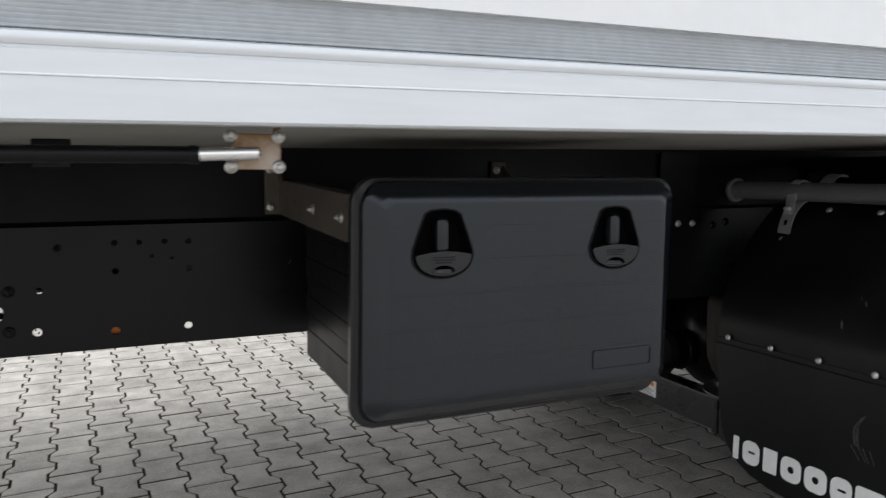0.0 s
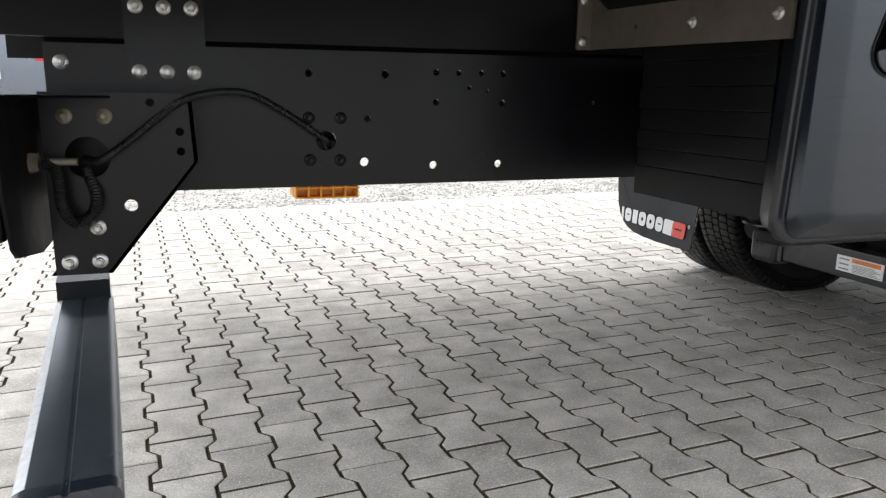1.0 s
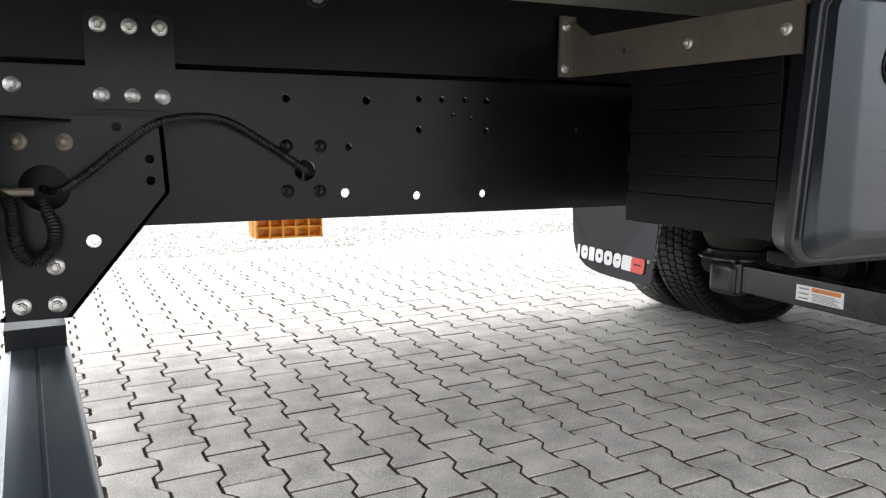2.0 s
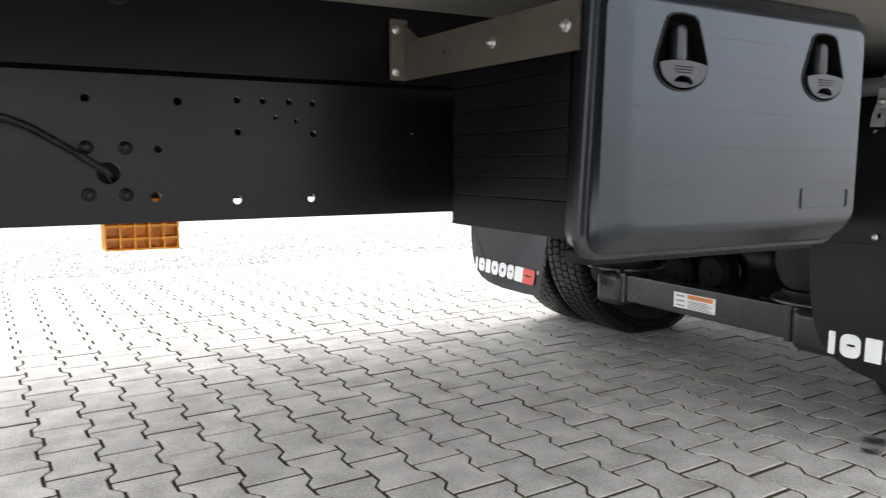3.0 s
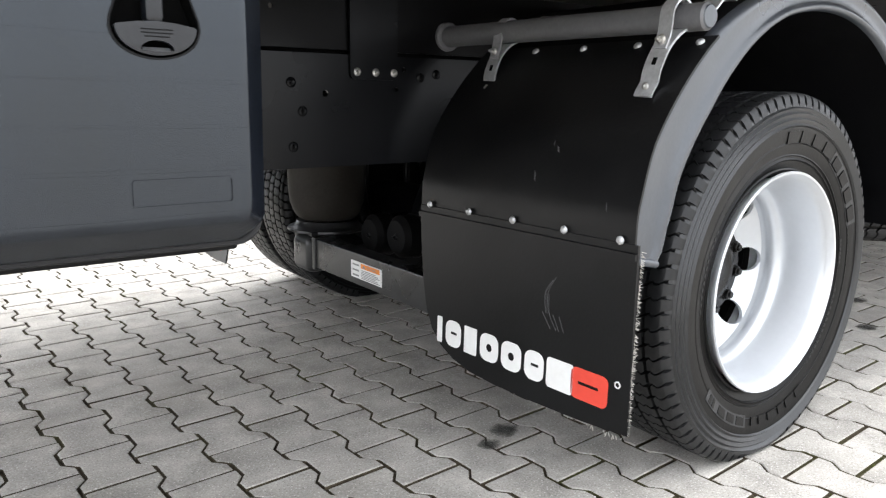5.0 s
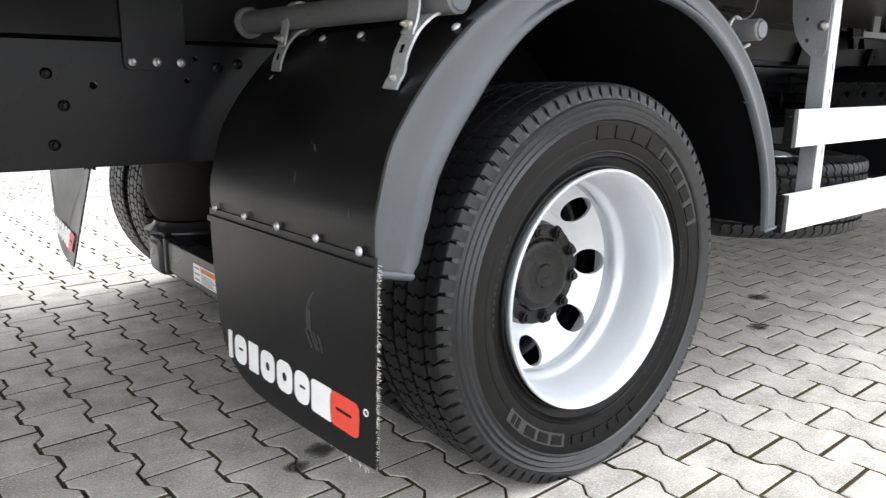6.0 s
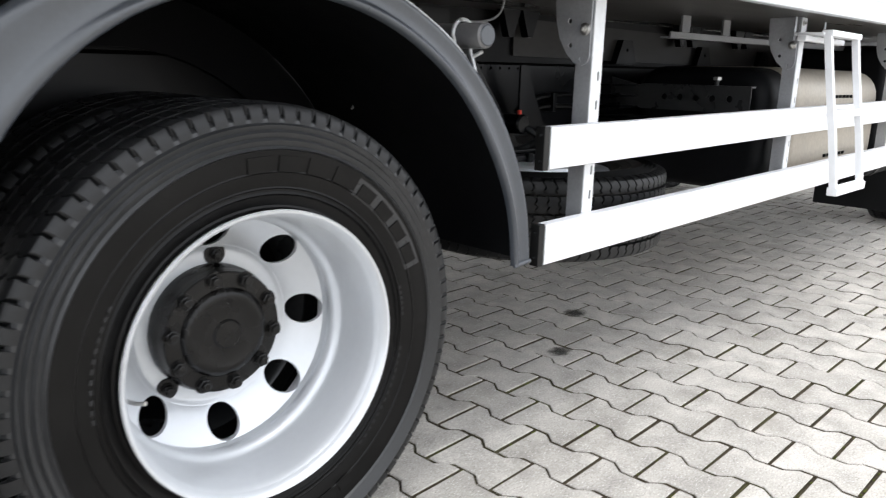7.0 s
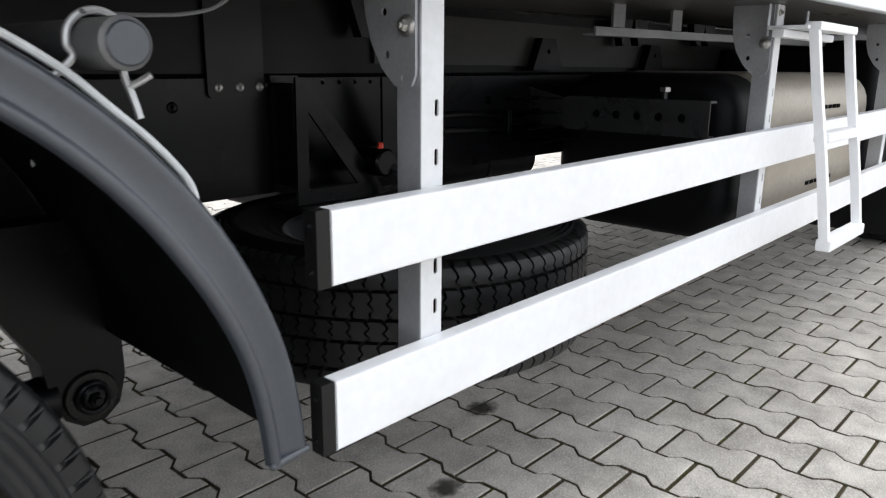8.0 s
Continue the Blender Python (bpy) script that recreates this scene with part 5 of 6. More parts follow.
# ---- side guard, ladder, spare wheel, silencer ----
def side_guard():
    t = thing("side_guard", "white aluminium side guard with two rails on slotted posts", "side guard", (5, 1.87, .487))
    for z0, z1 in ((.716, .815), (.487, .587)):
        y = 1.868
        sec = [(y + .004, z0), (y + .026, z0), (y + .026, z0 + .012), (y + .024, z1 - .012), (y + .026, z1), (y + .004, z1), (y + .001, z1 - .002), (y, z1 - .006), (y, z0 + .006), (y + .001, z0 + .002)]
        r = part("rail", extrude_x(sec, 3.447, 7.3, .012, ref=3.44), M_GUARD, t, "white aluminium rail")
        e = part("end_cap", box(3.424, 3.446, y + .002, y + .028, z0 - .001, z1 + .001, .002), M_CABLE, r, "black plastic end cap")
        for dz in (.02, .08):
            placed("pin", BOLT_K, Matrix.Translation((3.4245, y + .014, z0 + dz)) @ TO_MINUS_X @ Matrix.Diagonal((.4, .4, .4, 1)), e)
    for x in (3.628, 4.95, 6.3):
        z1 = 1.12 + .013 * (x - 3.6)
        top = 1.1025 + .013 * (x - .8)
        zb = .53 + .012 * (x - 3.44)
        slots = [round_rect(x + .0285, x + .0365, z, z + .024, .0038, 4) for z in (.622, .685, .848, .918)]
        p = part("post", sheet([(x + .002, zb), (x + .046, zb), (x + .046, top), (x + .002, top)], slots, lambda u, v, d: (u, 1.896 + d, v), .003), M_POST, t, "pale slotted steel post")
        # sides of the same post, given a darker colour to paint in their shade
        part("shaded_post_side", box(x + .002, x + .005, 1.8992, 1.945, zb, top), M_PLATE, p)
        part("shaded_post_side", box(x + .043, x + .046, 1.8992, 1.945, zb, top), M_PLATE, p)
        # added black sheet behind the slots paints in the dark of the hollow post
        part("slot_back", box(x + .02, x + .0428, 1.906, 1.908, zb + .05, top - .1), M_VOID, p)
        loop = [(-.105, top - z1 + .015), (-.105, .0), (-.1, -.045), (-.088, -.085), (-.065, -.122), (-.04, -.145), (-.02, -.152), (-.005, -.146), (.003, -.13), (.003, top - z1 + .015)]
        pl = sheet([(1.905 - u, z1 + v - .015) for u, v in loop], [circle(1.925, z1 - .15, .0065, 10), circle(1.96, z1 - .118, .0065, 10), circle(1.965, z1 - .06, .0065, 10)], lambda u, v, d: (x - .0046 + d, u, v), .005)
        pp = part("gusset_plate", pl, M_PLATE, t, "grey galvanised gusset plate")
        placed("bolt", BOLT_L, Matrix.Translation((x - .0046, 1.918, z1 - .08)) @ TO_MINUS_X @ Matrix.Diagonal((1.2, 1.2, 1.2, 1)), pp)
        placed("bolt", BOLT_M, Matrix.Translation((x + .02, 1.896, top - .02)), p)
    return t


def ladder():
    t = thing("fold_ladder", "white tubular fold-down ladder hung over the side guard", "ladder", (5.1, 1.75, .535))
    for x in (4.95, 5.255):
        part("stile", strap([(x, 1.8, 1.102), (x, 1.775, .95), (x, 1.735, .73), (x, 1.705, .535)], .0115, .023, (1, 0, 0), steps=3), M_GUARD, t)
    part("tread", box(4.938, 5.268, 1.688, 1.726, .525, .556, .004), M_GUARD, t)
    part("tread", box(4.9625, 5.2425, 1.733, 1.773, .805, .832, .004), M_GUARD, t)
    part("tread", box(4.938, 5.268, 1.78, 1.82, 1.088, 1.11, .004), M_GUARD, t)
    part("hanger_bar", box(4.88, 5.3, 1.85, 1.88, 1.07, 1.09, .003), M_GUARD, t)
    for x in (4.9, 5.0, 5.2):
        part("hook", box(x, x + .02, 1.8, 1.9, 1.0905, 1.1, .002), M_GUARD, t)
        part("hook_strap", box(x + .002, x + .018, 1.9005, 1.904, 1.075, 1.155), M_PLATE, t)
    return t


def spare_wheel():
    t = thing("spare_wheel", "black spare tyre lying flat under the frame behind the side guard", "spare wheel", (4.04, 2.4, .391))
    tyre_parts(t, Vector((4.052, 2.4, .521)), markings=False)
    turn = Matrix.Translation((4.052, 2.4, .521)) @ Matrix.Rotation(radians(-90), 4, "X") @ Matrix.Translation((-4.052, -2.4, -.521))
    for o in t.children:
        o.matrix_basis = turn
        o.data.materials[0] = M_DUSTY
    part("rim", lathe([(.258, .085), (.266, .1), (.262, .106), (.25, .098), (.238, .05), (.234, 0), (.225, .02), (.21, .07), (.205, .11), (.198, .12), (.19, .1225), (.08, .1225), (.001, .12)], (4.052, 2.4, .521), "z", 64), M_RIM, t, "silver spare wheel rim", angle=35)
    part("clamp", rod((4.04, 2.4, .6), (4.04, 2.4, .672), .014, 10), M_FRAME, t)
    part("crossbar", box(3.85, 4.32, 2.4, 2.46, .6445, .6635, .005), M_FRAME, t)
    return t


def silencer():
    t = thing("exhaust_silencer", "beige steel exhaust silencer box with black rounded end", "silencer", (5.5, 2.2, .48))
    for name, x0, x1, m, g, lab in (("end_shell", 4.93, 5.21, M_SHELL, .006, "black rounded end shell"), ("heat_shield", 5.2, 6.33, M_BEIGE, 0, "beige slotted heat shield")):
        bm = bmesh.new()
        rings = []
        cy, cz = 2.26, .735
        ends = ((x0, .8), (x0 + .012, .9), (x0 + .035, .97), (x0 + .07, 1)) if g else ((x0, .95), (x0 + .01, .985), (x0 + .03, 1))
        for x, k in ends + ((x1 - .07, 1), (x1 - .03, .97), (x1 - .01, .92), (x1, .84)):
            rings.append([bm.verts.new((x, cy + (u - cy) * k, cz + (v - cz) * k)) for u, v in round_rect(1.965 + g, 2.56, .485 + g, .985 - g, .12, 6)])
        for a, b in zip(rings, rings[1:]):
            for i in range(len(a)):
                j = (i + 1) % len(a)
                bm.faces.new((a[i], a[j], b[j], b[i]))
        bm.faces.new(rings[0])
        bm.faces.new(rings[-1][::-1])
        p = part(name, bm, m, t, lab, angle=50)
    for z in (.86, .60):
        for i in range(6):
            part("slot", box(5.6 + .05 * i, 5.635 + .05 * i, 1.9615, 1.9645, z, z + .014, .001), M_VOID, p)
    part("bolt_boss", rod((5.9, 1.967, .8), (5.9, 1.95, .8), .014, 10), M_ZINC, p)
    # saddle that ties it to the frame
    part("saddle", box(5.3, 5.36, 2.4, 2.6, .9, .956), M_FRAME, t)
    return t


def brake_chamber():
    t = thing("brake_valve", "black air valve with red cap and hose on frame", "valve", (4.09, 2.5, .72))
    part("housing", rod((4.09, 2.47, .76), (4.09, 2.56, .76), .035, 20, bevel=.006), M_FRAME, t)
    part("cap", rod((4.075, 2.48, .795), (4.075, 2.48, .81), .008, 14, bevel=.002), M_RTEXT, t, "red plastic cap")
    part("mount", box(4.07, 4.14, 2.55, 2.6, .74, .79, .004), M_FRAME, t)
    part("hose", hose([(4.11, 2.48, .75), (4.13, 2.44, .72), (4.125, 2.46, .69), (4.1, 2.5, .67)], .012, 10), M_AXLE, t)


def air_hoses():
    t = thing("air_hoses", "bundle of black air hoses along the frame web", "hose", (4.5, 2.55, .8))
    for i, (y, z) in enumerate(((2.575, .848), (2.572, .812))):
        part("hose", hose([(4.2, y + .02, z - .05), (4.3, y, z), (4.5, y - .012, z + .012 - .01 * i), (4.7, y, z - .005), (4.95, y - .02, z + .02), (5.2, y, z + .03 * (i % 2))], .0085, 8), M_FRAME, t)
    for x in (4.36, 4.66):
        part("clip", box(x, x + .022, 2.55, 2.599, .795, .865, .004), M_FRAME, t)


def tank(name, label, x0, x1, y0, y1, z0, z1, m, category="tank"):
    t = thing(name, label, category, ((x0 + x1) / 2, (y0 + y1) / 2, z0))
    bm = bmesh.new()
    cy, cz = (y0 + y1) / 2, (z0 + z1) / 2
    rings = []
    for x, k in ((x0, .86), (x0 + .012, .95), (x0 + .035, 1), (x1 - .035, 1), (x1 - .012, .95), (x1, .86)):
        rings.append([bm.verts.new((x, cy + (u - cy) * k, cz + (v - cz) * k)) for u, v in round_rect(y0, y1, z0, z1, .09, 6)])
    for a, b in zip(rings, rings[1:]):
        for i in range(len(a)):
            j = (i + 1) % len(a)
            bm.faces.new((a[i], a[j], b[j], b[i]))
    bm.faces.new(rings[0])
    bm.faces.new(rings[-1][::-1])
    part("shell", bm, m, t, angle=50)
    for x in (x0 + .25 * (x1 - x0), x0 + .75 * (x1 - x0)):
        part("tank_strap", sheet(round_rect(y0 - .004, y1 + .004, z0 - .004, z1 + .004, .094, 6), [round_rect(y0 - .001, y1 + .001, z0 - .001, z1 + .001, .091, 6)], lambda u, v, d: (x + d, u, v), .05), M_FRAME, t)
        part("tank_bracket", box(x, x + .05, min(y1, 2 * CY - 2.6) - .02 if cy < CY else 2 * CY - 2.6, 2.6 if cy < CY else y0 + .02, z1 - .2, z1 - .12), M_FRAME, t)
    return t


def wheel_chock():
    t = thing("wheel_chock", "orange plastic wheel chock stowed inside the far rail", "wheel chock", (.455, 3.36, .55))
    part("body", box(.357, .553, 3.372, 3.44, .55, .69, .004), M_ORANGE, t)
    for i in range(6):
        x = .36 + .037 * i
        part("rib", box(x, x + .005, 3.33, 3.373, .551, .69), M_ORANGE, t)
    for z in (.551, .58, .615, .65):
        part("rib", box(.3605, .5515, 3.3305, 3.373, z, z + .005), M_ORANGE, t)
    part("holder", box(.34, .57, 3.43, 3.56, .665, .72, .004), M_FRAME, t)


def parked_car():
    t = thing("parked_car", "silver grey estate car parked on the gravel yard", "car", (-2.2, 12.6, 0))
    up = 1.4
    secs = [  # y, half width, bottom, waist, top, roof half width
        (10.6, .78, .35, .75, .78, .7), (10.7, .84, .25, .95, 1.0, .74), (10.95, .87, .22, 1.0, 1.38, .6), (11.4, .88, .22, 1.0, 1.48, .62), (12.6, .88, .22, .98, 1.48, .62), (13.4, .87, .22, .95, 1.02, .7), (14.3, .84, .25, .85, .9, .7), (14.6, .7, .35, .6, .62, .6)]
    bm = bmesh.new()
    rings = [[bm.verts.new((-2.2 + u, y, z * up)) for u, z in ((-w, b), (-w, (b + s) / 2), (-w * .97, s), (-rw, tp), (0, tp + .03), (rw, tp), (w * .97, s), (w, (b + s) / 2), (w, b), (0, b - .02))] for y, w, b, s, tp, rw in secs]
    for a, b in zip(rings, rings[1:]):
        for i in range(10):
            j = (i + 1) % 10
            bm.faces.new((a[i], a[j], b[j], b[i]))
    bm.faces.new(rings[0])
    bm.faces.new(rings[-1][::-1])
    part("body", bm, M_CARP, t)
    part("rear_window", sheet([(-2.72, 1.06), (-1.68, 1.06), (-1.78, 1.34), (-2.62, 1.34)], [], lambda u, v, d: (u, 10.705 + .62 * (v - .98) + d - .03, v * up), .02), M_GLASS, t)
    for s in (-1, 1):
        part("tail_lamp", box(-2.2 + s * .73 - .13, -2.2 + s * .73 + .1, 10.63, 10.76, .8 * up, .98 * up, .02), M_REDL, t)
        for y in (11.3, 13.8):
            w = part("wheel", rod((-2.2 + s * .9, y, .31), (-2.2 + s * .7, y, .31), .31, 32, bevel=.03), M_TYRE, t)
            part("wheel_trim", rod((-2.2 + s * .905, y, .31), (-2.2 + s * .88, y, .31), .2, 24, bevel=.01), M_RIM, w)
    part("number_plate", box(-2.46, -1.94, 10.57, 10.68, .7 * up, .78 * up, .004), M_WTEXT, t, "white plate with plain bars")
    part("bumper", box(-3.0, -1.4, 10.55, 10.72, .32 * up, .56 * up, .04), M_CARP, t)


def truck_cab():
    t = thing("truck_cab", "pale grey truck cab with black wheel arches", "truck cab", (8.7, CY, .9))
    bm = bmesh.new()
    rings = []
    for x, k in ((7.78, .97), (7.82, 1), (9.6, 1), (9.75, .97)):
        rings.append([bm.verts.new((x, CY + (u - CY) * k, v)) for u, v in round_rect(1.85, 2 * CY - 1.85, .98, 3.3, .12, 5)])
    for a, b in zip(rings, rings[1:]):
        for i in range(len(a)):
            j = (i + 1) % len(a)
            bm.faces.new((a[i], a[j], b[j], b[i]))
    bm.faces.new(rings[0])
    bm.faces.new(rings[-1][::-1])
    part("shell", bm, M_POST, t, "pale grey painted cab shell", angle=50)
    part("grab_recess", box(7.95, 8.08, 1.838, 1.852, 1.05, 1.11, .01), M_CABLE, t, "black grab recess")
    part("grab_recess", box(7.765, 7.792, 2.0, 2.1, 1.08, 1.14, .008), M_CABLE, t)
    part("cab_mount", box(7.3, 7.75, 2.62, 2 * CY - 2.62, .96, 1.08, .01), M_FRAME, t)
    for s in (1, -1):
        y = CY - s * 1.15
        arch = bmesh.new()
        loops = []
        for i in range(13):
            a = radians(15 * i)
            loops.append([arch.verts.new((7.93 + r * math.cos(a), yy, .46 + r * math.sin(a))) for r, yy in ((.51, y), (.53, y), (.53, y + s * .5), (.51, y + s * .5))])
        for a, b in zip(loops, loops[1:]):
            for i in range(4):
                arch.faces.new((a[i], a[(i + 1) % 4], b[(i + 1) % 4], b[i]))
        part("wheel_arch", arch, M_SHELL, t)
        part("splash_flap", box(7.395, 7.405, min(y + s * .04, y + s * .62), max(y + s * .04, y + s * .62), .12, .62, .002), M_BLACK, t, "black rubber splash flap")
    return t


def front_wheel():
    c = Vector((7.93, 2.16, .4355))
    t = thing("front_wheel", "black ribbed front tyre on silver rim under the cab", "wheel", (7.93, 2.16, 0), group="front wheels")
    tyre_parts(t, c, markings=False)
    part("rim", lathe([(.262, -.1), (.267, -.118), (.25, -.11), (.236, -.06), (.2, -.09), (.1, -.12), (.001, -.12)], c, seg=48), M_RIM, t)
    part("brake_drum", lathe([(.001, .12), (.2, .12), (.21, .02), (.23, 0)], c, seg=32), M_HUB, t)
    return t


cargo_body()
chassis()
truck_cab()
front = front_wheel()
copy_thing(front, Matrix.Translation((7.93, 2 * CY - 2.16, 0)) @ Matrix.Rotation(math.pi, 4, "Z"))
rear_bracket()
underrun_bar()
cable_loom()
under_body_fittings()
toolbox()
outer = dual_wheel()
inner = inner_wheel()
flip = Matrix.Rotation(math.pi, 4, "Z")
copy_thing(outer, Matrix.Translation((2.735, 2 * CY - 2.04, 0)) @ flip)
copy_thing(inner, Matrix.Translation((2.735, 2 * CY - 2.33, 0)) @ flip)
near_guard = mudguard()
copy_thing(near_guard, Matrix.Translation((2.745, 2 * CY - 2.15, .5)) @ Matrix.Diagonal((1, -1, 1, 1)))
mud_flap("black rubber mud flap with white and red print blocks")
mud_flap("black rubber mud flap with print by the far wheels", True)
guard_tubes()
axle()
suspension_hanger()
side_guard()
ladder()
spare_wheel()
silencer()
brake_chamber()
air_hoses()
wheel_chock()
# tank is assumed: added to block the bright ground beyond the far rail
tank("assumed_far_tank", "assumed black tank, unseen, strapped to the far side of the frame", 4.6, 6.4, 3.68, 4.25, .38, .95, M_SHELL)
tank("battery_box", "black battery box ahead of the exhaust silencer", 6.42, 7.1, 1.98, 2.55, .42, 1.12, M_SHELL, "battery box")
parked_car()


# ---- ground ----
PL, PP = .2, .14


def lay(i, h):
    """Place of the laying pattern: i rows of stones along the truck, h half stones across it; the rows open a little towards the cab."""
    a, b = min(max(i, -10), 44), min(max(h, -30), 28)
    di, dh = i - a, h - b
    x = .379716 + .136742 * a - .007754 * b + .000314 * a * a + .000197 * a * b + .000019 * b * b
    y = 3.503126 + .010347 * a + .098912 * b - .000108 * a * a + .000212 * a * b + .000052 * b * b
    x += di * (.136742 + .000628 * a + .000197 * b) + dh * (-.007754 + .000197 * a + .000038 * b)
    y += di * (.010347 - .000216 * a + .000212 * b) + dh * (.098912 + .000212 * a + .000104 * b)
    return Vector((x, y))


KERB = lambda x: 6.72 + .09 * x


def ground():
    bm = bmesh.new()
    R = 900.0
    v = [bm.verts.new(c) for c in ((-R, -R, -.0095), (R, -R, -.0095), (R, KERB(R), -.0095), (-R, KERB(-R), -.0095))]
    bm.faces.new(v)
    far = bmesh.new()
    for x0, x1, y0, y1 in ((-R, -6.07, -R, None), (13.07, R, -R, None), (-6.07, 13.07, -R, -5.1)):
        ends = [(x0, y0), (x1, y0), (x1, KERB(x1) - .04 if y1 is None else y1), (x0, KERB(x0) - .04 if y1 is None else y1)]
        far.faces.new([far.verts.new((x, y, -.004)) for x, y in ends])
    tagged(part("pavement_outer", far, M_PAVER, None), "grey concrete paving further out in the yard", "ground", kind="structure")
    tagged(part("pavement_bed", bm, M_SAND, None), "dark sand bed with moss between pavers", "ground", kind="structure")
    bm = bmesh.new()
    v = [bm.verts.new(c) for c in ((-R, KERB(-R) + .03, -.012), (R, KERB(R) + .03, -.012), (R, R + 200, -.012), (-R, R + 200, -.012))]
    bm.faces.new(v)
    tagged(part("gravel_ground", bm, M_GRAVEL, None), "pale crushed gravel yard behind the kerb", "ground", kind="structure")


def paver_outline(inset):
    h, w, a, b = PL / 2, .0825, .034, .064
    pts = [(h, -w), (h, w), (b, w), (a, PP - w), (-a, PP - w), (-b, w), (-h, w), (-h, -w), (-b, -w), (-a, -PP + w), (a, -PP + w), (b, -w)]
    k = .0034 + inset
    return [(u - math.copysign(k, u) if abs(abs(u) - h) < 1e-6 else u, v - math.copysign(k, v)) for u, v in pts]


def paver_verts():
    rings = [[(u, v, z) for u, v in paver_outline(i)] for i, z in ((.0036, 0.0), (.0012, -.0026), (0, -.0075), (0, -.03))]
    return [c for r in rings for c in r]


def paver_faces(o=0):
    n = 12
    f = [tuple(range(o, o + n))[::-1]]
    for k in (0, 1, 2):
        for i in range(n):
            j = (i + 1) % n
            f.append((o + k * n + i, o + k * n + j, o + (k + 1) * n + j, o + (k + 1) * n + i))
    return f


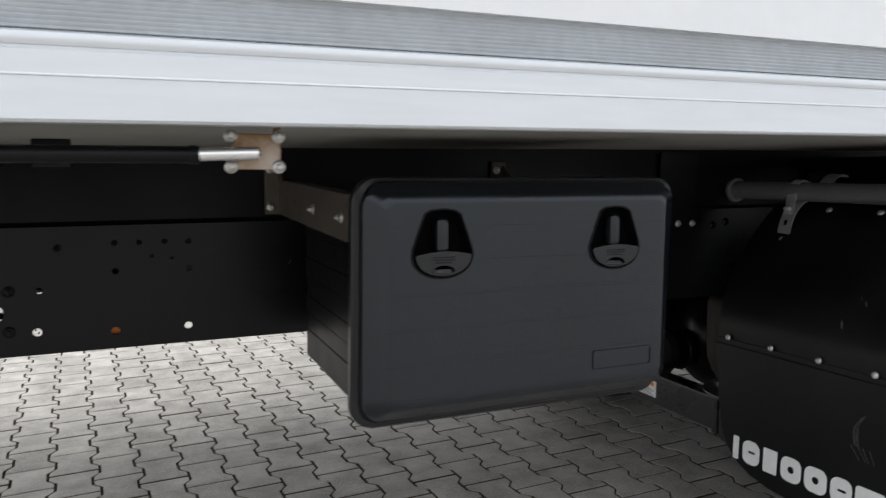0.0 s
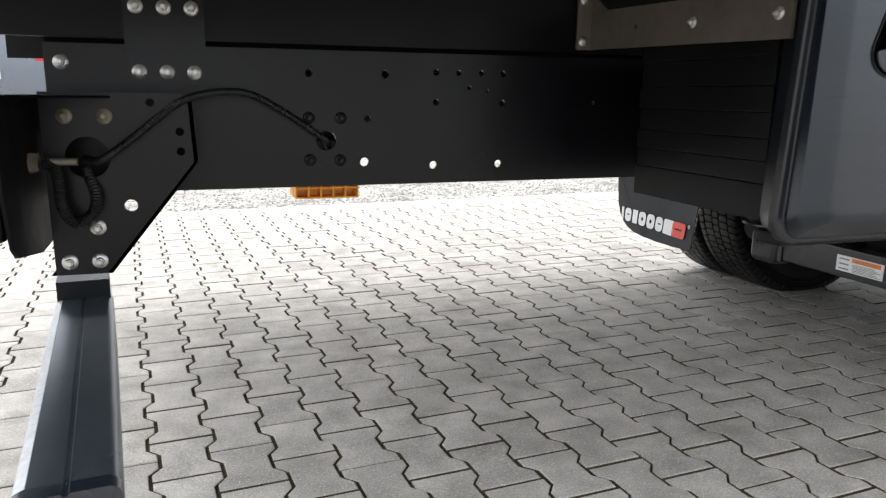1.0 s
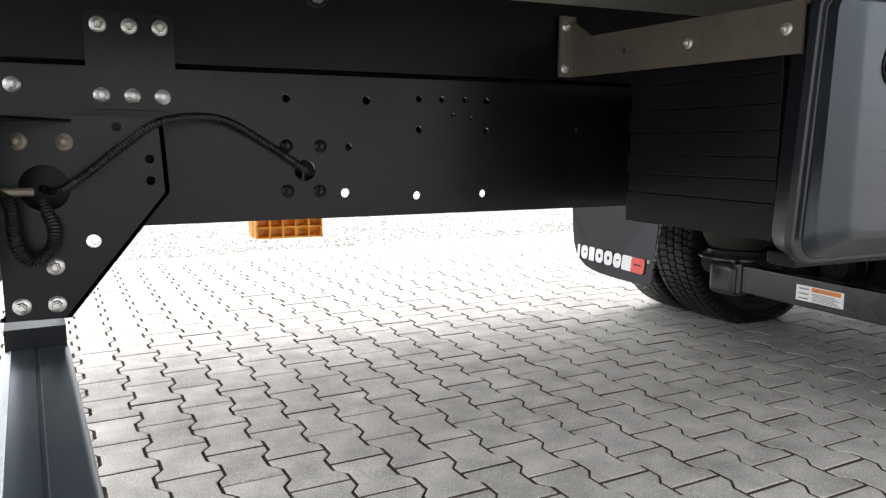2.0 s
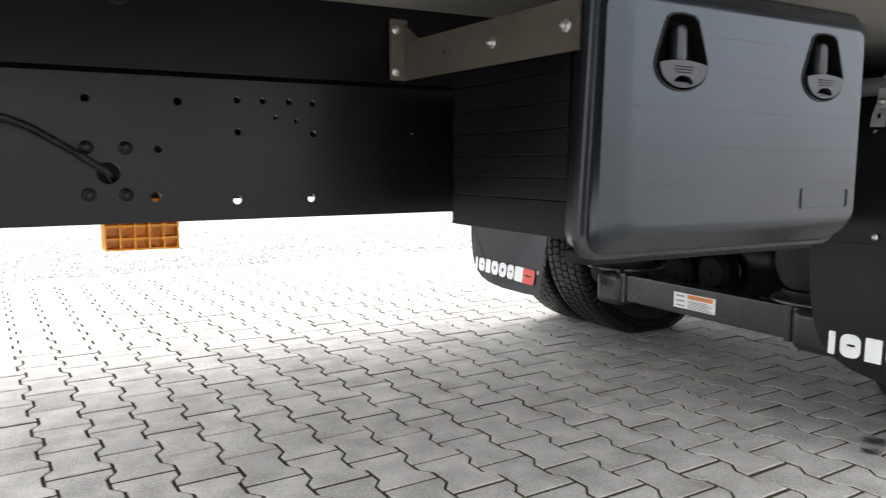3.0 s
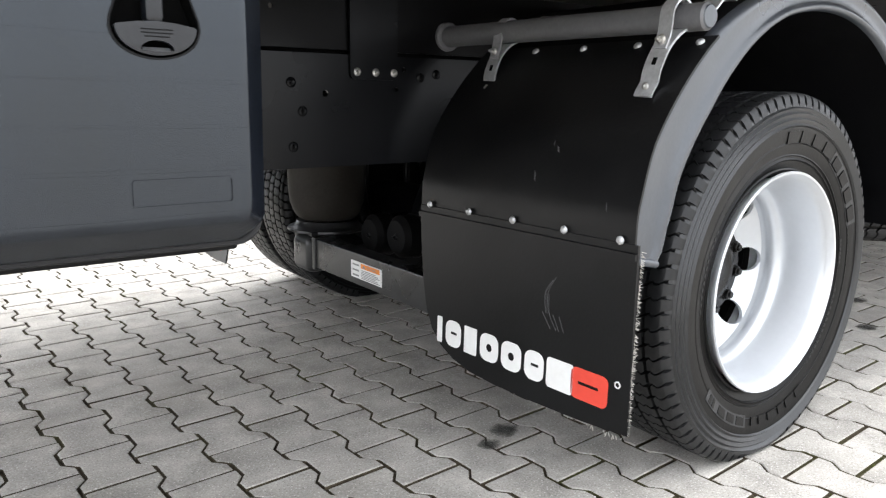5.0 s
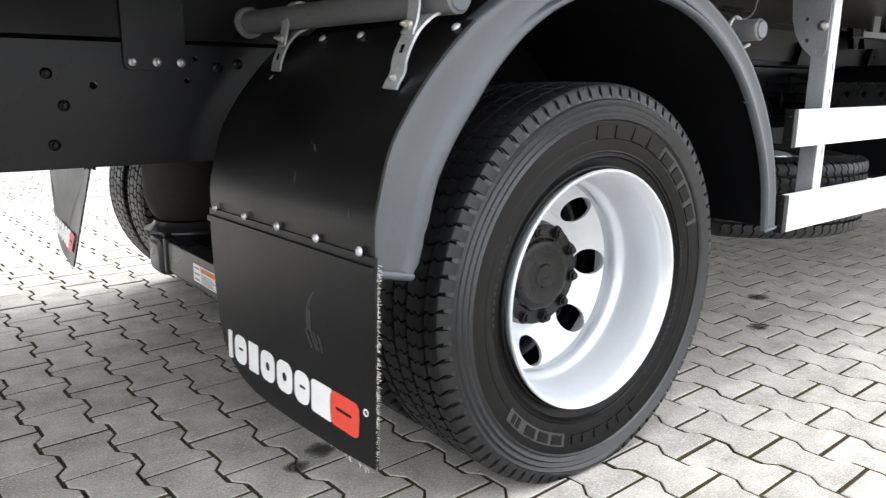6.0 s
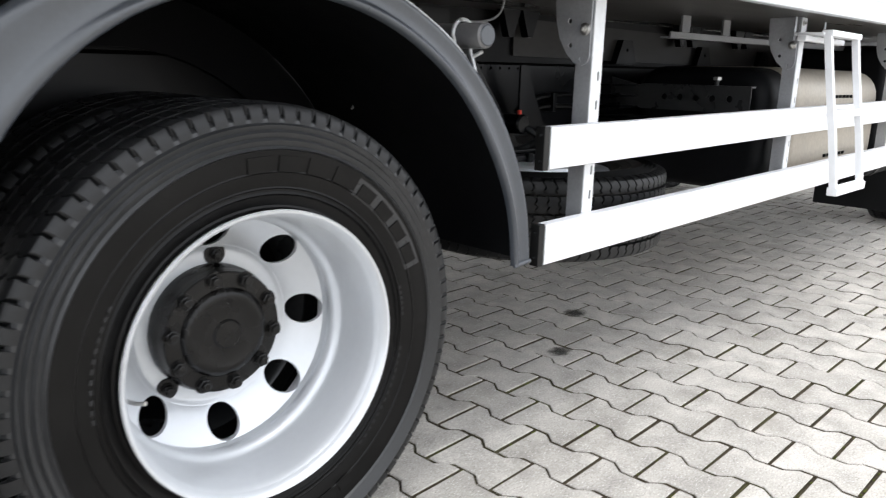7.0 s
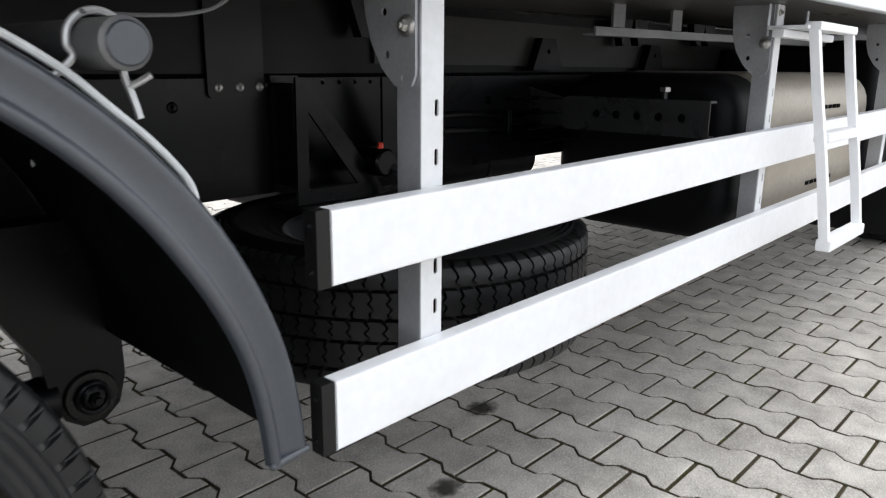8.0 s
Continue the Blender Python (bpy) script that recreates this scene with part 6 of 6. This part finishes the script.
def pavement():
    t = thing("pavement", "grey interlocking concrete pavers with mossy joints", "pavement", (2, 2, 0), kind="structure")
    base = bpy.data.meshes.new("paver")
    base.from_pydata(paver_verts(), [], paver_faces())
    base.materials.append(M_PAVER)
    base.materials.append(M_SAND)
    sides = [0] * 13 + [1] * 24
    base.polygons.foreach_set("material_index", sides)
    rng = random.Random(11)
    cells = []
    for i in range(-60, 90):
        for h in range(-110, 80):
            if (i + h) % 2:
                c = lay(i, h)
                if -6 < c.x < 13 and -5 < c.y < KERB(c.x) - .1:
                    cells.append((c, (lay(i, h + 1) - lay(i, h - 1)) / PL, (lay(i + 1, h) - lay(i - 1, h)) / (2 * PP)))
    near = sorted(cells, key=lambda k: abs(k[0].x - 1.7) / 1.9 + abs(k[0].y - 1.95) / .95)[:300]
    picked = {(k[0].x, k[0].y) for k in near}

    def seat(c, u, v):
        m = Matrix(((u.x, v.x, 0, 0), (u.y, v.y, 0, 0), (0, 0, 1, 0), (0, 0, 0, 1)))
        return Matrix.Translation((c.x, c.y, rng.uniform(-.0022, .0006))) @ Matrix.Rotation(rng.uniform(-.004, .004), 4, "X") @ Matrix.Rotation(rng.uniform(-.006, .006), 4, "Z") @ m
    verts, faces = [], []
    shape = [Vector(c) for c in paver_verts()]
    for c, u, v in cells:
        m = seat(c, u, v)
        if (c.x, c.y) in picked:
            placed("paver", base, m, t)
        else:
            o = len(verts)
            verts += [tuple(m @ p) for p in shape]
            faces += paver_faces(o)
    me = bpy.data.meshes.new("pavers")
    me.from_pydata(verts, [], faces)
    me.materials.append(M_PAVER)
    me.materials.append(M_SAND)
    me.polygons.foreach_set("material_index", sides * (len(faces) // 37))
    me.validate()
    tagged(part("pavers", me, M_PAVER, t), kind="stuff")
    # edging stones along the gravel
    k = thing("kerb", "row of concrete edging stones between pavers and gravel", "kerb", (2, 6.9, 0), kind="structure")
    ang = math.atan(.09)
    stone = finish("edging_stone", box(-.498, .498, -.04, .04, -.06, .002, .004), M_KERB)
    strip = finish("haunch", box(-.5, .5, -.2, -.0402, -.06, -.006), M_KERB)
    for i in range(-6, 13):
        placed("haunch", strip, Matrix.Translation((i * 1.0 * math.cos(ang), KERB(0) + i * math.sin(ang), 0)) @ Matrix.Rotation(ang, 4, "Z"), k)
        placed("edging_stone", stone, Matrix.Translation((i * 1.0 * math.cos(ang), KERB(0) + i * math.sin(ang), 0)) @ Matrix.Rotation(ang, 4, "Z"), k)
    # tufts of moss in some joints
    rng3 = random.Random(21)
    mv, mf = [], []
    for c, u, v in cells:
        if not (-1.2 < c.x < 6.5 and .9 < c.y < 5) or rng3.random() > .35:
            continue
        for i in range(rng3.randint(2, 7)):
            e = c + u * (PL / 2) + v * rng3.uniform(-.08, .08) + u * rng3.uniform(-.0015, .0015)
            r = rng3.uniform(.002, .0055)
            o = len(mv)
            mv += [(e.x + r * math.cos(1.05 * j) * rng3.uniform(.7, 1.4), e.y + r * math.sin(1.05 * j) * rng3.uniform(.6, 1.0), -.006) for j in range(6)] + [(e.x, e.y, -.006 + r * .9)]
            mf += [(o + j, o + (j + 1) % 6, o + 6) for j in range(6)]
    me = bpy.data.meshes.new("moss")
    me.from_pydata(mv, [], mf)
    me.materials.append(M_MOSS)
    tagged(part("moss", me, M_MOSS, None), "small olive moss tufts in the paver joints", "moss", kind="stuff")
    # oil stains
    rng2 = random.Random(3)
    for x, y, r in ((2.287, 2.372, .041), (2.2, 2.33, .03), (4.433, 2.433, .052), (4.048, 2.225, .044), (5.4, 1.55, .03)):
        loop = [(x + r * (1 + .12 * rng2.uniform(-1, 1)) * math.cos(a) * 1.2, y + r * (1 + .12 * rng2.uniform(-1, 1)) * math.sin(a)) for a in (2 * math.pi * i / 22 for i in range(22))]
        s = part("oil_stain", sheet(loop, [], lambda u, v, d: (u, v, .0012 + d), .0004), M_STAIN, None)
        tagged(s, "dark oil stain soaked into the pavers", "stain", group="oil stains")


def pebbles():
    rng = random.Random(7)
    verts, faces = [], []
    for i in range(15000):
        x = rng.uniform(-3.2, 7.5)
        y = KERB(x) + .06 + 3.2 * rng.random() ** 1.4
        r = rng.uniform(.004, .015)
        spin = rng.uniform(0, 1.57)
        ca, sa = math.cos(spin), math.sin(spin)
        o = len(verts)
        for dx, dy, dz in ((1, 0, 0), (0, 1, 0), (-1, 0, 0), (0, -1, 0), (0, 0, .7)):
            k = r * rng.uniform(.7, 1.3)
            verts.append((x + (dx * ca - dy * sa) * k, y + (dx * sa + dy * ca) * k, -.013 + dz * k + (.002 if dz else 0)))
        faces += [(o, o + 1, o + 4), (o + 1, o + 2, o + 4), (o + 2, o + 3, o + 4), (o + 3, o, o + 4)]
    me = bpy.data.meshes.new("gravel")
    me.from_pydata(verts, [], faces)
    me.materials.append(M_PEBBLE)
    tagged(part("gravel", me, M_PEBBLE, None), "loose pale gravel stones", "gravel", kind="stuff")


ground()
pebbles()
pavement()
